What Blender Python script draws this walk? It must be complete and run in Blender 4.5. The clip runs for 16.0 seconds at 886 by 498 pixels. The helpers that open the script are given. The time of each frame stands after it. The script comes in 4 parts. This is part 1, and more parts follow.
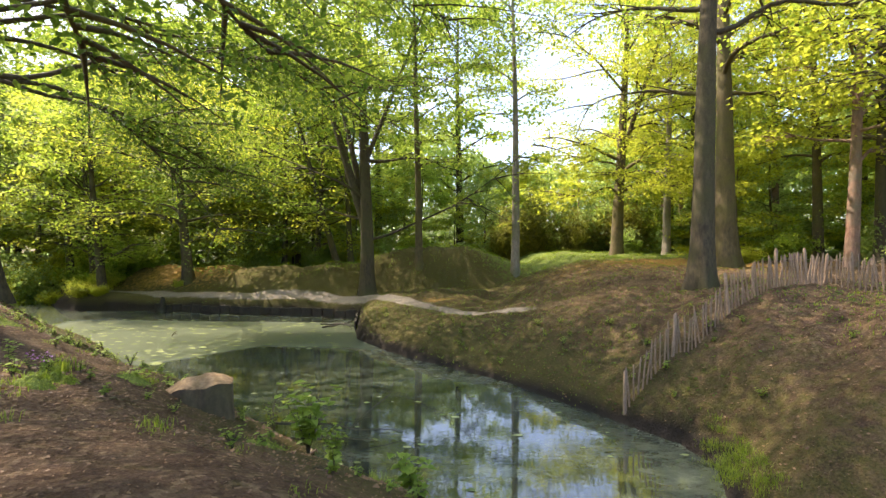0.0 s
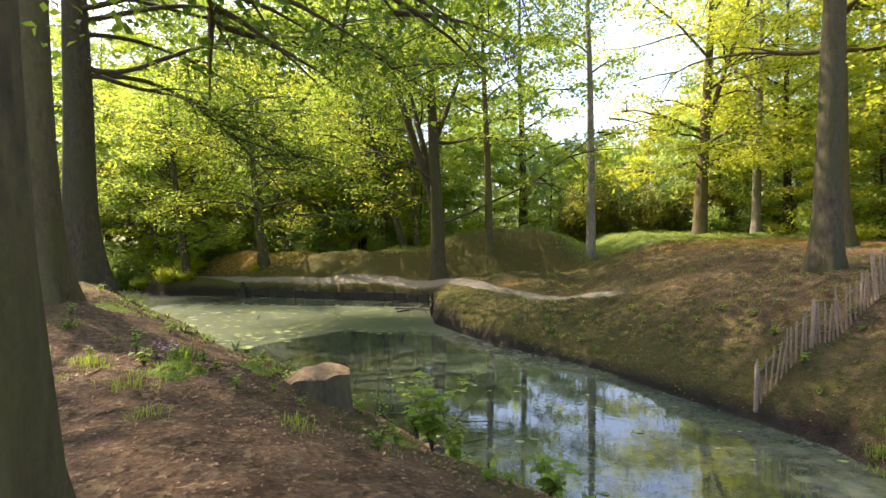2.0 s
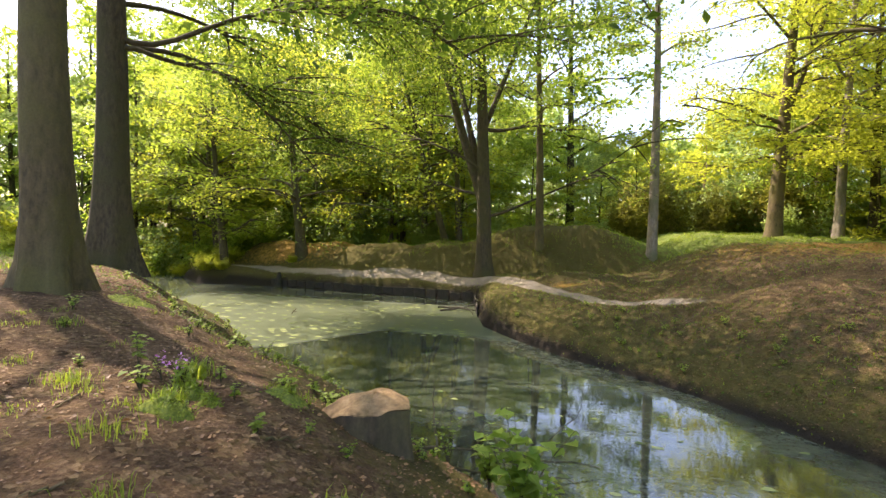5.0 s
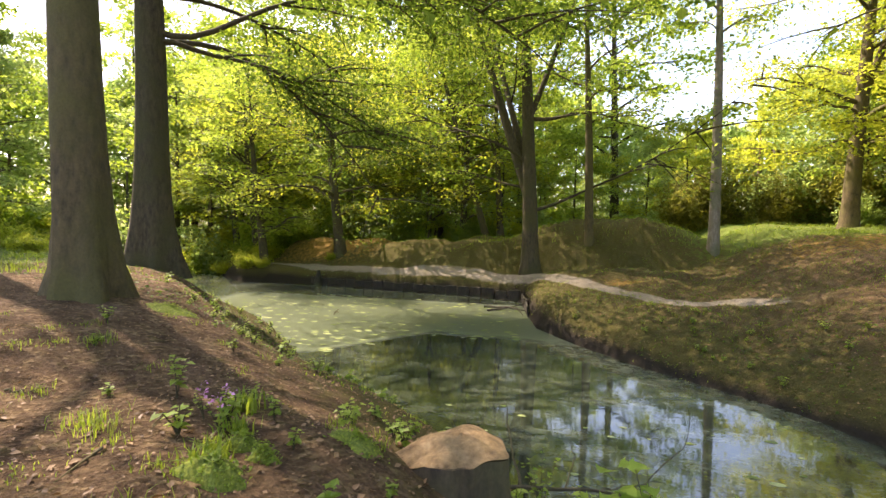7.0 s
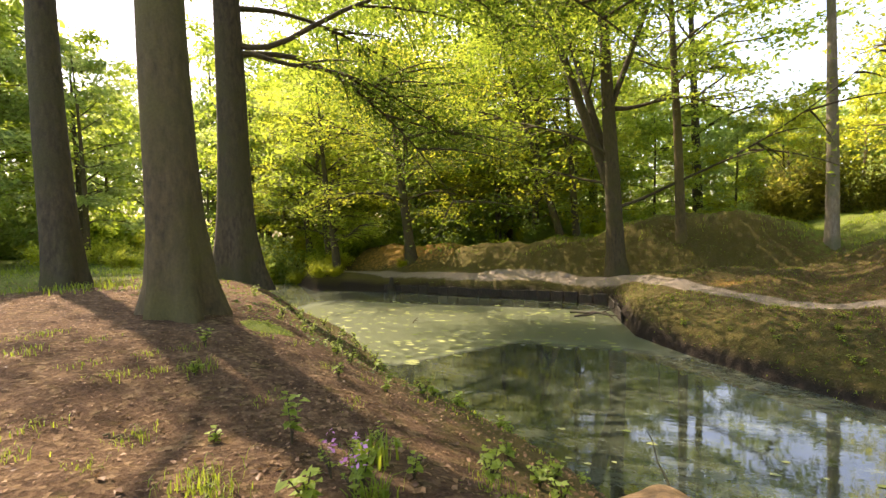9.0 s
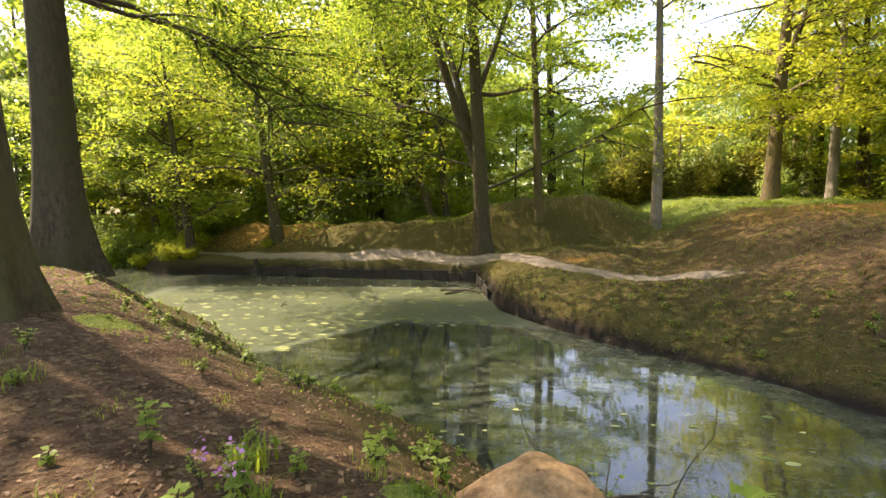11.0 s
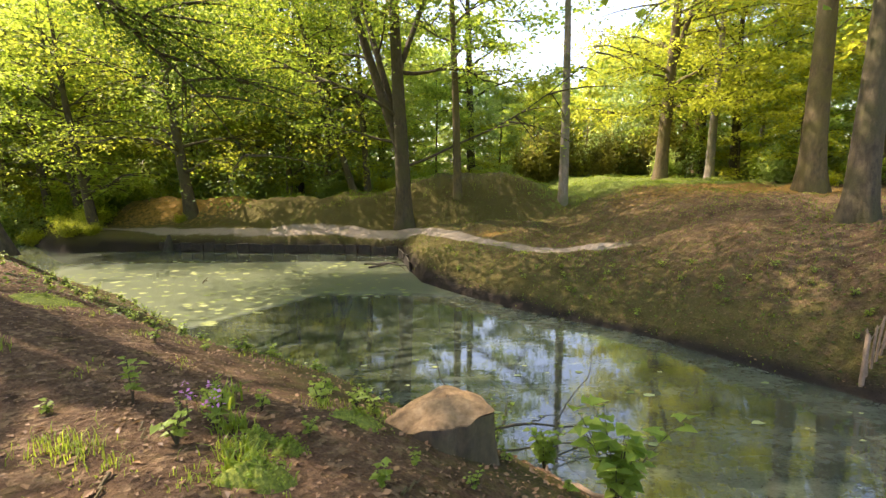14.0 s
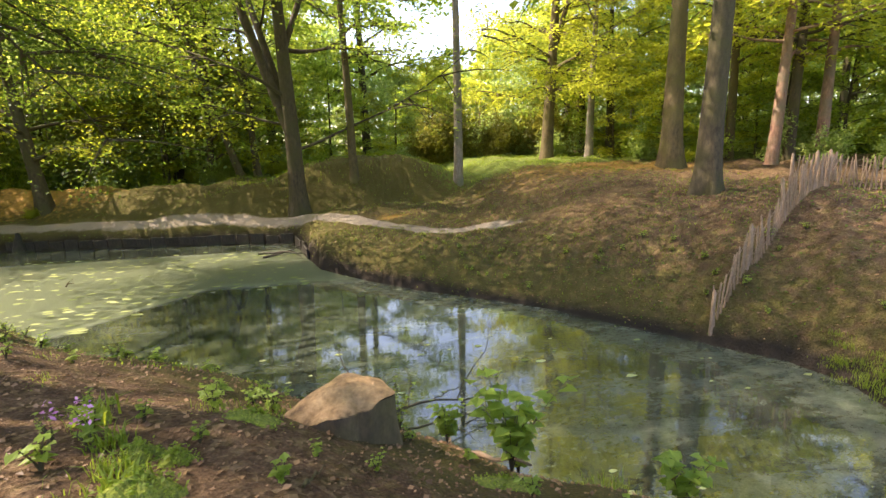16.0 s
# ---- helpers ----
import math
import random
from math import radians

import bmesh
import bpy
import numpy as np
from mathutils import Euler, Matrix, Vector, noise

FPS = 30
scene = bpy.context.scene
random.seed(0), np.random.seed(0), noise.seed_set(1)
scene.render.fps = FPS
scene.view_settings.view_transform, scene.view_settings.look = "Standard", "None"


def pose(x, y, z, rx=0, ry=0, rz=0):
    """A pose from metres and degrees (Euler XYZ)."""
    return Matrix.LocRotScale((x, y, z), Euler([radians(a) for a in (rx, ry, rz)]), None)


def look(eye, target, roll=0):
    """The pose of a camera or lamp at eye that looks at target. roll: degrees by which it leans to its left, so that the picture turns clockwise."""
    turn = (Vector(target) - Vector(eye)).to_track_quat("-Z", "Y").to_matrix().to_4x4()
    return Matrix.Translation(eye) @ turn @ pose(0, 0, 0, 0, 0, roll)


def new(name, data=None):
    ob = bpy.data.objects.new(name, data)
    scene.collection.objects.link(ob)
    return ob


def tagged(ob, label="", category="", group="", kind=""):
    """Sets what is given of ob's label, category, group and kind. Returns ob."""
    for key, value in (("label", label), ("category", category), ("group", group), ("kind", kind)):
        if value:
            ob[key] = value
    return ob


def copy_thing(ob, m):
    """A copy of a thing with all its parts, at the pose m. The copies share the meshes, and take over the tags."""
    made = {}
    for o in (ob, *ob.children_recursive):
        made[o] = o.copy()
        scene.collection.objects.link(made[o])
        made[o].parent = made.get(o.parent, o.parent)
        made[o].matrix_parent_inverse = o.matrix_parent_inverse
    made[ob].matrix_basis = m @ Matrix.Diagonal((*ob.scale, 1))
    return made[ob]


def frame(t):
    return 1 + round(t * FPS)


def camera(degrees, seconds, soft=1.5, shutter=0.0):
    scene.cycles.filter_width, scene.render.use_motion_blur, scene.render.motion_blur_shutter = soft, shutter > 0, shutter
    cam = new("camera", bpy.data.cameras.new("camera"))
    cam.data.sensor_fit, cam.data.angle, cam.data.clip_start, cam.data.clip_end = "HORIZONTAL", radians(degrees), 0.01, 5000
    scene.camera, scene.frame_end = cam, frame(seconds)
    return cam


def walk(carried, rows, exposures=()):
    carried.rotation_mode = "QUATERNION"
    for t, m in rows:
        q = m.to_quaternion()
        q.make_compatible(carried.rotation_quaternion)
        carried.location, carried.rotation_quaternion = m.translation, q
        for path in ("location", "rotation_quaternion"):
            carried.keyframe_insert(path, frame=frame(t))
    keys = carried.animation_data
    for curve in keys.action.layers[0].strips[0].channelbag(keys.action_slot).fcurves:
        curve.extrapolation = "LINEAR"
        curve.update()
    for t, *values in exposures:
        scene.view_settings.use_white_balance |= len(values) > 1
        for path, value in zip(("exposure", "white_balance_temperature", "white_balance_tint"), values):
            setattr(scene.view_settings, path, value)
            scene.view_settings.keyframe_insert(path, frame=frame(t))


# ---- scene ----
cam = camera(85.4, 16.0, soft=1.5)
PATH = [
    (0, (-0.989, 0.491, 1.138), (-1.101, 2.488, 1.151), 0.18),
    (0.5, (-1.285, 0.605, 1.150), (-1.482, 2.595, 1.176), -0.13),
    (1, (-1.563, 0.701, 1.126), (-1.972, 2.659, 1.160), 0.36),
    (1.5, (-1.778, 0.847, 1.139), (-2.202, 2.802, 1.151), 0.32),
    (2, (-2.041, 1.000, 1.129), (-2.376, 2.971, 1.073), -0.72),
    (2.5, (-2.189, 1.216, 1.087), (-2.550, 3.181, 1.006), -0.56),
    (3, (-2.321, 1.523, 1.102), (-2.718, 3.482, 1.041), 0.43),
    (3.5, (-2.503, 1.824, 1.076), (-2.877, 3.787, 1.004), 1.11),
    (4, (-2.636, 2.065, 1.063), (-3.054, 4.020, 0.997), 0.70),
    (6.5, (-3.614, 3.350, 1.089), (-4.144, 5.276, 0.985), 1.09),
    (7, (-3.815, 3.500, 1.103), (-4.417, 5.405, 1.003), 0.19),
    (7.5, (-4.040, 3.696, 1.090), (-4.794, 5.547, 1.013), -0.27),
    (8, (-4.289, 3.855, 1.109), (-5.159, 5.655, 1.037), -0.26),
    (8.5, (-4.661, 4.019, 1.090), (-5.540, 5.813, 1.001), -1.99),
    (9, (-4.854, 4.143, 1.093), (-5.691, 5.958, 1.012), -2.04),
    (9.5, (-4.942, 4.238, 1.111), (-5.659, 6.104, 1.026), -1.32),
    (10, (-4.967, 4.208, 1.136), (-5.506, 6.132, 1.036), -1.52),
    (12.5, (-4.964, 4.122, 1.164), (-5.173, 6.090, 0.875), 0.21),
    (13, (-4.888, 3.339, 1.287), (-5.053, 5.312, 1.007), 0.72),
    (13.5, (-4.901, 3.295, 1.302), (-4.997, 5.272, 1.015), 0.16),
    (14, (-4.890, 3.201, 1.323), (-4.894, 5.178, 1.023), -0.56),
    (14.5, (-4.864, 3.174, 1.342), (-4.768, 5.146, 1.024), -1.17),
    (15, (-4.838, 3.191, 1.335), (-4.625, 5.151, 0.996), -1.59),
    (15.5, (-4.814, 3.220, 1.327), (-4.497, 5.162, 0.968), -1.71),
    (16, (-4.812, 3.145, 1.365), (-4.415, 5.068, 0.984), -1.50),
]
walk(cam, [(t, look(eye, target, roll)) for t, eye, target, roll in PATH], [(0, 1.88, 6550, 23), (4, 1.92, 6750, 25), (7, 1.92, 7000, 25), (9.5, 1.92, 7600, 27), (12.5, 2.02, 7050, 26), (16, 2.1, 7000, 26)])

# ---- world, sun and exposure ----
SUN_AZ, SUN_EL = radians(-70), radians(51)
world = bpy.data.worlds.new("sky")
scene.world = world
world.use_nodes = True
wn = world.node_tree
sky = wn.nodes.new("ShaderNodeTexSky")
sky.sky_type, sky.sun_disc = "NISHITA", False
sky.sun_elevation, sky.sun_rotation = SUN_EL, SUN_AZ
sky.dust_density, sky.air_density = 2.0, 1.2
wn.links.new(sky.outputs[0], wn.nodes["Background"].inputs[0])
wn.nodes["Background"].inputs[1].default_value = 0.15
sun = new("sun", bpy.data.lights.new("sun", "SUN"))
sun.data.energy, sun.data.angle, sun.data.color = 3.6, radians(0.6), (1.0, 0.9, 0.72)
toward = Vector((math.sin(SUN_AZ) * math.cos(SUN_EL), math.cos(SUN_AZ) * math.cos(SUN_EL), math.sin(SUN_EL)))
sun.matrix_world = look(toward * 50, (0, 0, 0))


# ---- materials ----
def material(name):
    m = bpy.data.materials.new(name)
    m.use_nodes = True
    return m, m.node_tree.nodes, m.node_tree.links, m.node_tree.nodes["Principled BSDF"]


def node(m, kind, **values):
    n = m.node_tree.nodes.new(kind)
    for key, v in values.items():
        n.inputs[key.replace("_", " ")].default_value = v
    return n


def ramp(m, source, stops):
    n = m.node_tree.nodes.new("ShaderNodeValToRGB")
    while len(n.color_ramp.elements) < len(stops):
        n.color_ramp.elements.new(0.5)
    for e, (p, c) in zip(n.color_ramp.elements, stops):
        e.position, e.color = p, (*c, 1)
    m.node_tree.links.new(source, n.inputs[0])
    return n.outputs[0]


def coords(m, scale=(1, 1, 1)):
    g = m.node_tree.nodes.new("ShaderNodeTexCoord")
    mp = m.node_tree.nodes.new("ShaderNodeMapping")
    mp.inputs["Scale"].default_value = scale
    m.node_tree.links.new(g.outputs["Object"], mp.inputs[0])
    return mp.outputs[0]


def noise_tex(m, vec, scale, detail=4.0, rough=0.6):
    n = node(m, "ShaderNodeTexNoise", Scale=scale, Detail=detail, Roughness=rough)
    m.node_tree.links.new(vec, n.inputs["Vector"])
    return n.outputs["Fac"]


def blend(m, fac, a, b, mode="MIX"):
    n = m.node_tree.nodes.new("ShaderNodeMix")
    n.data_type, n.blend_type = "RGBA", mode
    for socket, v in ((n.inputs[0], fac), (n.inputs[6], a), (n.inputs[7], b)):
        if isinstance(v, (int, float)):
            socket.default_value = v
        elif isinstance(v, tuple):
            socket.default_value = (*v, 1)
        else:
            m.node_tree.links.new(v, socket)
    return n.outputs[2]


def maths(m, op, a, b=0.0, clamp=False):
    n = m.node_tree.nodes.new("ShaderNodeMath")
    n.operation, n.use_clamp = op, clamp
    for socket, v in zip(n.inputs, (a, b)):
        if isinstance(v, (int, float)):
            socket.default_value = v
        else:
            m.node_tree.links.new(v, socket)
    return n.outputs[0]


def bump(m, height, strength, distance):
    n = node(m, "ShaderNodeBump", Strength=strength, Distance=distance)
    m.node_tree.links.new(height, n.inputs["Height"])
    m.node_tree.links.new(n.outputs[0], m.node_tree.nodes["Principled BSDF"].inputs["Normal"])


def attribute(m, name):
    n = m.node_tree.nodes.new("ShaderNodeAttribute")
    n.attribute_name = name
    return n.outputs["Fac"]


def bark_material(name, dark, light, moss, vertical=5.0):
    m, nodes, links, b = material(name)
    v = coords(m, (vertical, vertical, vertical * 0.35))
    streak = noise_tex(m, v, 2.2, 6)
    fine = noise_tex(m, coords(m), 26, 4)
    big = noise_tex(m, coords(m), 0.8, 3)
    c = ramp(m, streak, [(0.3, dark), (0.7, light)])
    c = blend(m, ramp(m, big, [(0.42, (0, 0, 0)), (0.62, (1, 1, 1))]), c, moss)
    c = blend(m, 0.35, c, ramp(m, fine, [(0.3, (0.25, 0.25, 0.25)), (0.7, (1, 1, 1))]), "MULTIPLY")
    links.new(c, b.inputs["Base Color"])
    b.inputs["Roughness"].default_value = 0.9
    bump(m, maths(m, "ADD", streak, maths(m, "MULTIPLY", fine, 0.3)), 0.7, 0.03)
    return m


def leaf_material(name, dark, light, through_dark, through_light, share=0.5):
    m, nodes, links, b = material(name)
    g = nodes.new("ShaderNodeNewGeometry")
    rnd = g.outputs["Random Per Island"]
    links.new(ramp(m, rnd, [(0.0, dark), (1.0, light)]), b.inputs["Base Color"])
    b.inputs["Roughness"].default_value = 0.5
    b.inputs["Specular IOR Level"].default_value = 0.3
    t = nodes.new("ShaderNodeBsdfTranslucent")
    links.new(ramp(m, rnd, [(0.0, through_dark), (1.0, through_light)]), t.inputs["Color"])
    mix = nodes.new("ShaderNodeMixShader")
    mix.inputs[0].default_value = share
    links.new(b.outputs[0], mix.inputs[1])
    links.new(t.outputs[0], mix.inputs[2])
    links.new(mix.outputs[0], nodes["Material Output"].inputs[0])
    return m


BARK = bark_material("beech_bark", (0.055, 0.042, 0.018), (0.15, 0.112, 0.048), (0.108, 0.094, 0.026))
BARK_DARK = bark_material("dark_bark", (0.036, 0.028, 0.014), (0.11, 0.085, 0.042), (0.07, 0.064, 0.02))
BARK_PALE = bark_material("pale_bark", (0.16, 0.13, 0.1), (0.34, 0.29, 0.23), (0.16, 0.16, 0.09))
BARK_RED = bark_material("pine_bark", (0.16, 0.08, 0.05), (0.4, 0.24, 0.16), (0.2, 0.16, 0.1))
LEAF = leaf_material("beech_leaf", (0.05, 0.105, 0.014), (0.13, 0.21, 0.03), (0.28, 0.42, 0.035), (0.58, 0.68, 0.08), 0.6)
# darker copy of the beech leaf: canopy shade is put into its colour
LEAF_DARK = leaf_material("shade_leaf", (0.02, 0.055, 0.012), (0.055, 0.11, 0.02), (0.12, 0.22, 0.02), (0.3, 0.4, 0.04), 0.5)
# brighter, yellower copy of the beech leaf: sunlight is put into its colour
LEAF_SUN_GOLD = leaf_material("sunlit_gold_leaf", (0.11, 0.16, 0.015), (0.22, 0.26, 0.03), (0.5, 0.57, 0.04), (0.76, 0.78, 0.08), 0.58)
# paler copy of the leaf: the haze of distance is put into its colour
LEAF_HAZE = leaf_material("hazed_leaf", (0.08, 0.13, 0.05), (0.17, 0.23, 0.09), (0.36, 0.52, 0.1), (0.64, 0.74, 0.2), 0.62)
LEAF_RUST = leaf_material("yew_leaf", (0.08, 0.085, 0.015), (0.17, 0.16, 0.03), (0.3, 0.32, 0.04), (0.48, 0.46, 0.07), 0.55)


# ---- plan of the ground ----
WATER_Z = -2.53
NORTH = np.array([(16, 3.4), (8, 4.4), (4.4, 5.6), (2.7, 7.0), (2.8, 8.0), (3.2, 9.0), (3.0, 10.0), (2.1, 11.1), (0.8, 12.9), (-0.3, 14.4), (-2.6, 16.5), (-4.4, 18.5), (-5.75, 20.5), (-6.25, 22.4), (-7.1, 26.3), (-9.9, 27.2), (-15, 27.9), (-20.3, 28.9), (-25.5, 28.6), (-31, 33), (-48, 44)])
SOUTH = np.array([(-48, 37), (-32, 27), (-23.7, 21.5), (-17, 18.2), (-13.5, 16.6), (-11.8, 15), (-9.8, 13.1), (-8.4, 12.2), (-6.5, 11.1), (-5.3, 10.2), (-4.4, 9.3), (-3.4, 8.4), (-2.8, 7.8), (-1.9, 7.3), (-0.5, 6.2), (1.2, 4.8), (4, 3.6), (8, 2.4), (16, 1.4)])


def far_from(px, py, line):
    best = np.full(px.shape, 1e9)
    for (ax, ay), (bx, by) in zip(line[:-1], line[1:]):
        dx, dy = bx - ax, by - ay
        k = np.clip(((px - ax) * dx + (py - ay) * dy) / (dx * dx + dy * dy), 0, 1)
        best = np.minimum(best, np.hypot(px - ax - k * dx, py - ay - k * dy))
    return best


def within(px, py, ring):
    inside = np.zeros(px.shape, bool)
    for (ax, ay), (bx, by) in zip(ring, np.roll(ring, -1, 0)):
        cross = (ay > py) != (by > py)
        inside ^= cross & (px < (bx - ax) * (py - ay) / (by - ay + 1e-12) + ax)
    return inside


def smooth(v):
    v = np.clip(v, 0, 1)
    return v * v * (3 - 2 * v)


def wave(x, y, s, k):
    return np.sin(x * s + k) * np.cos(y * s * 1.13 + k * 1.7) + 0.5 * np.sin(x * s * 2.3 - y * s * 1.9 + k * 3.1)


RING = np.concatenate([NORTH, SOUTH])
FARPATH = np.array([(-26, 31.0), (-20, 30.0), (-15, 29.0), (-9.8, 28.4), (-6.4, 27.0), (-3.6, 24.0), (-1.0, 21.2), (2.5, 19.6), (7, 18.4), (12, 17.5)])
DIKE = np.array([(-25, 36), (-17, 33.5), (-9, 31.5)])


def plan(px, py):
    """Height, and the distances to both shores."""
    px, py = np.asarray(px, float), np.asarray(py, float)
    dn, ds, wet = far_from(px, py, NORTH), far_from(px, py, SOUTH), within(px, py, RING)
    south = np.interp(ds, [0, 0.25, 1, 2, 3, 4, 5.5], [-2.62, -2.2, -1.62, -1.08, -0.62, -0.38, -0.24])
    south = south + 0.32 * smooth((-px - 7.5) / 3.5) * smooth((ds - 1.5) / 1.5)
    rise = smooth((px + 0.4) / 7.8 + 0.01 * (py - 16))
    g = -1.45 + 1.65 * rise + 0.042 * np.clip(py - 18, 0, 25) * rise
    g = np.maximum(g, -1.6 + 1.8 * smooth((py - 28.2) / 3.0) * smooth((px + 16) / 5))
    g = np.maximum(g, -1.7 + 1.75 * np.exp(-((far_from(px, py, DIKE) / 2.2) ** 2)))
    g = g + 1.2 * np.exp(-(((px + 3.2) / 4.3) ** 4)) * np.exp(-(((py - 33.8) / 4.6) ** 4))
    g = g + 0.55 * np.exp(-(((px + 2.2) / 3.5) ** 2) - ((py - 26.6) / 1.6) ** 2)
    reach = 0.35 + 0.85 * smooth((px + 6) / 6)
    north = -2.62 + (g + 2.62) * (1 - np.exp(-dn / reach))
    z = np.where(dn < ds, north, south)
    both = smooth((dn - ds) / 4 + 0.5)
    z = np.where((px > 10) | (px < -40), north + (south - north) * both, z)
    rough = smooth((dn - 0.6) / 1.5) * (dn < ds) * smooth((far_from(px, py, FARPATH) - 0.4) / 0.8)
    z = z + rough * (0.09 * wave(px, py, 0.9, 5.0) + 0.06 * wave(px, py, 2.2, 3.0) + 0.04 * wave(px, py, 5.0, 0.3) + 0.02 * wave(px, py, 8.3, 1.9))
    z = z - 0.3 * np.exp(-(((px - 4.4) / 0.45) ** 2) - ((py - 11.75) / 0.3) ** 2)
    far = np.hypot(px + 4, py - 10)
    z = z + 0.035 * wave(px, py, 1.3, 0.4) + 0.05 * wave(px, py, 0.45, 2.0) + 0.012 * wave(px, py, 4.1, 1.0)
    z = z + 0.2 * np.exp(-(((px + 5.7) / 0.55) ** 2) - ((py - 7.0) / 0.5) ** 2)
    z = np.where(far > 45, z + 0.4 * smooth((far - 45) / 60) * wave(px, py, 0.06, 1.0), z)
    deep = -2.62 - 0.7 * smooth(np.minimum(dn, ds) / 1.5)
    return np.where(wet, deep, z), dn, ds, wet


def ground_z(x, y):
    return float(plan(np.array([x]), np.array([y]))[0][0])


def mesh_of(name, verts, faces, mat, smooth_faces=True):
    me = bpy.data.meshes.new(name)
    verts, faces = np.asarray(verts, np.float32), np.asarray(faces, np.int32)
    k = faces.shape[1]
    me.vertices.add(len(verts))
    me.vertices.foreach_set("co", verts.ravel())
    me.loops.add(faces.size)
    me.loops.foreach_set("vertex_index", faces.ravel())
    me.polygons.add(len(faces))
    me.polygons.foreach_set("loop_start", np.arange(0, faces.size, k, dtype=np.int32))
    me.polygons.foreach_set("use_smooth", np.full(len(faces), smooth_faces))
    me.update(calc_edges=True)
    me.validate()
    me.materials.append(mat)
    return me


def part(name, me, parent, label=""):
    ob = new(name, me)
    ob.parent = parent
    return tagged(ob, label)


def from_bm(name, bm, mat, smooth_faces=False):
    me = bpy.data.meshes.new(name)
    bm.to_mesh(me)
    bm.free()
    me.materials.append(mat)
    for p in me.polygons:
        p.use_smooth = smooth_faces
    return me


# ---- ground ----
def ground_material():
    m, nodes, links, b = material("forest_floor")
    v = coords(m)
    fine, mid, big = noise_tex(m, v, 34, 6, 0.7), noise_tex(m, v, 5, 5), noise_tex(m, v, 0.7, 4)
    flake = node(m, "ShaderNodeTexVoronoi", Scale=21.0)
    links.new(v, flake.inputs["Vector"])
    soil = ramp(m, fine, [(0.25, (0.042, 0.027, 0.014)), (0.5, (0.12, 0.074, 0.04)), (0.78, (0.26, 0.17, 0.095))])
    litter = ramp(m, flake.outputs["Color"], [(0.2, (0.075, 0.044, 0.02)), (0.55, (0.165, 0.104, 0.052)), (0.85, (0.3, 0.21, 0.115))])
    c = blend(m, ramp(m, mid, [(0.4, (0, 0, 0)), (0.6, (1, 1, 1))]), soil, litter)
    moss = ramp(m, fine, [(0.3, (0.035, 0.034, 0.01)), (0.7, (0.135, 0.115, 0.03))])
    grass = ramp(m, fine, [(0.3, (0.06, 0.1, 0.015)), (0.7, (0.17, 0.22, 0.04))])
    # bright orange for ground painted as sunlit, and for the red earth
    sunlit_rust = ramp(m, fine, [(0.3, (0.22, 0.12, 0.03)), (0.7, (0.42, 0.26, 0.07))])
    sand = ramp(m, fine, [(0.3, (0.16, 0.135, 0.1)), (0.7, (0.31, 0.27, 0.215))])
    blotch = noise_tex(m, v, 1.7, 6, 0.7)
    c = blend(m, 0.75, c, ramp(m, blotch, [(0.36, (0.42, 0.38, 0.34)), (0.55, (1, 1, 1))]), "MULTIPLY")
    patchy = maths(m, "MULTIPLY", maths(m, "SUBTRACT", mid, 0.5), 1.6)

    def cover(name, below, above, wide=0.2):
        f = maths(m, "ADD", attribute(m, name), patchy)
        return blend(m, ramp(m, f, [(0.5 - wide, (0, 0, 0)), (0.5 + wide, (1, 1, 1))]), below, above)

    c = cover("moss", c, moss, 0.25)
    c = cover("grass", c, grass)
    c = cover("sunlit_rust", c, sunlit_rust)
    c = blend(m, ramp(m, maths(m, "ADD", attribute(m, "sand"), maths(m, "MULTIPLY", patchy, 0.35)), [(0.4, (0, 0, 0)), (0.65, (1, 1, 1))]), c, sand)
    c = blend(m, ramp(m, attribute(m, "mud"), [(0.2, (0, 0, 0)), (0.8, (1, 1, 1))]), c, (0.025, 0.02, 0.014))
    links.new(c, b.inputs["Base Color"])
    b.inputs["Roughness"].default_value = 0.95
    b.inputs["Specular IOR Level"].default_value = 0.2
    bump(m, maths(m, "ADD", maths(m, "ADD", maths(m, "MULTIPLY", flake.outputs["Distance"], 0.6), fine), maths(m, "MULTIPLY", blotch, 2.0)), 1.0, 0.05)
    return m


def spread(n, lo, hi, centre, b):
    """Coordinates that lie close together near the centre and wide apart towards lo and hi."""
    u = np.linspace(-1, 1, n)
    s = np.sinh(b * u) / np.sinh(b)
    return np.where(s < 0, centre + s * (centre - lo), centre + s * (hi - centre))




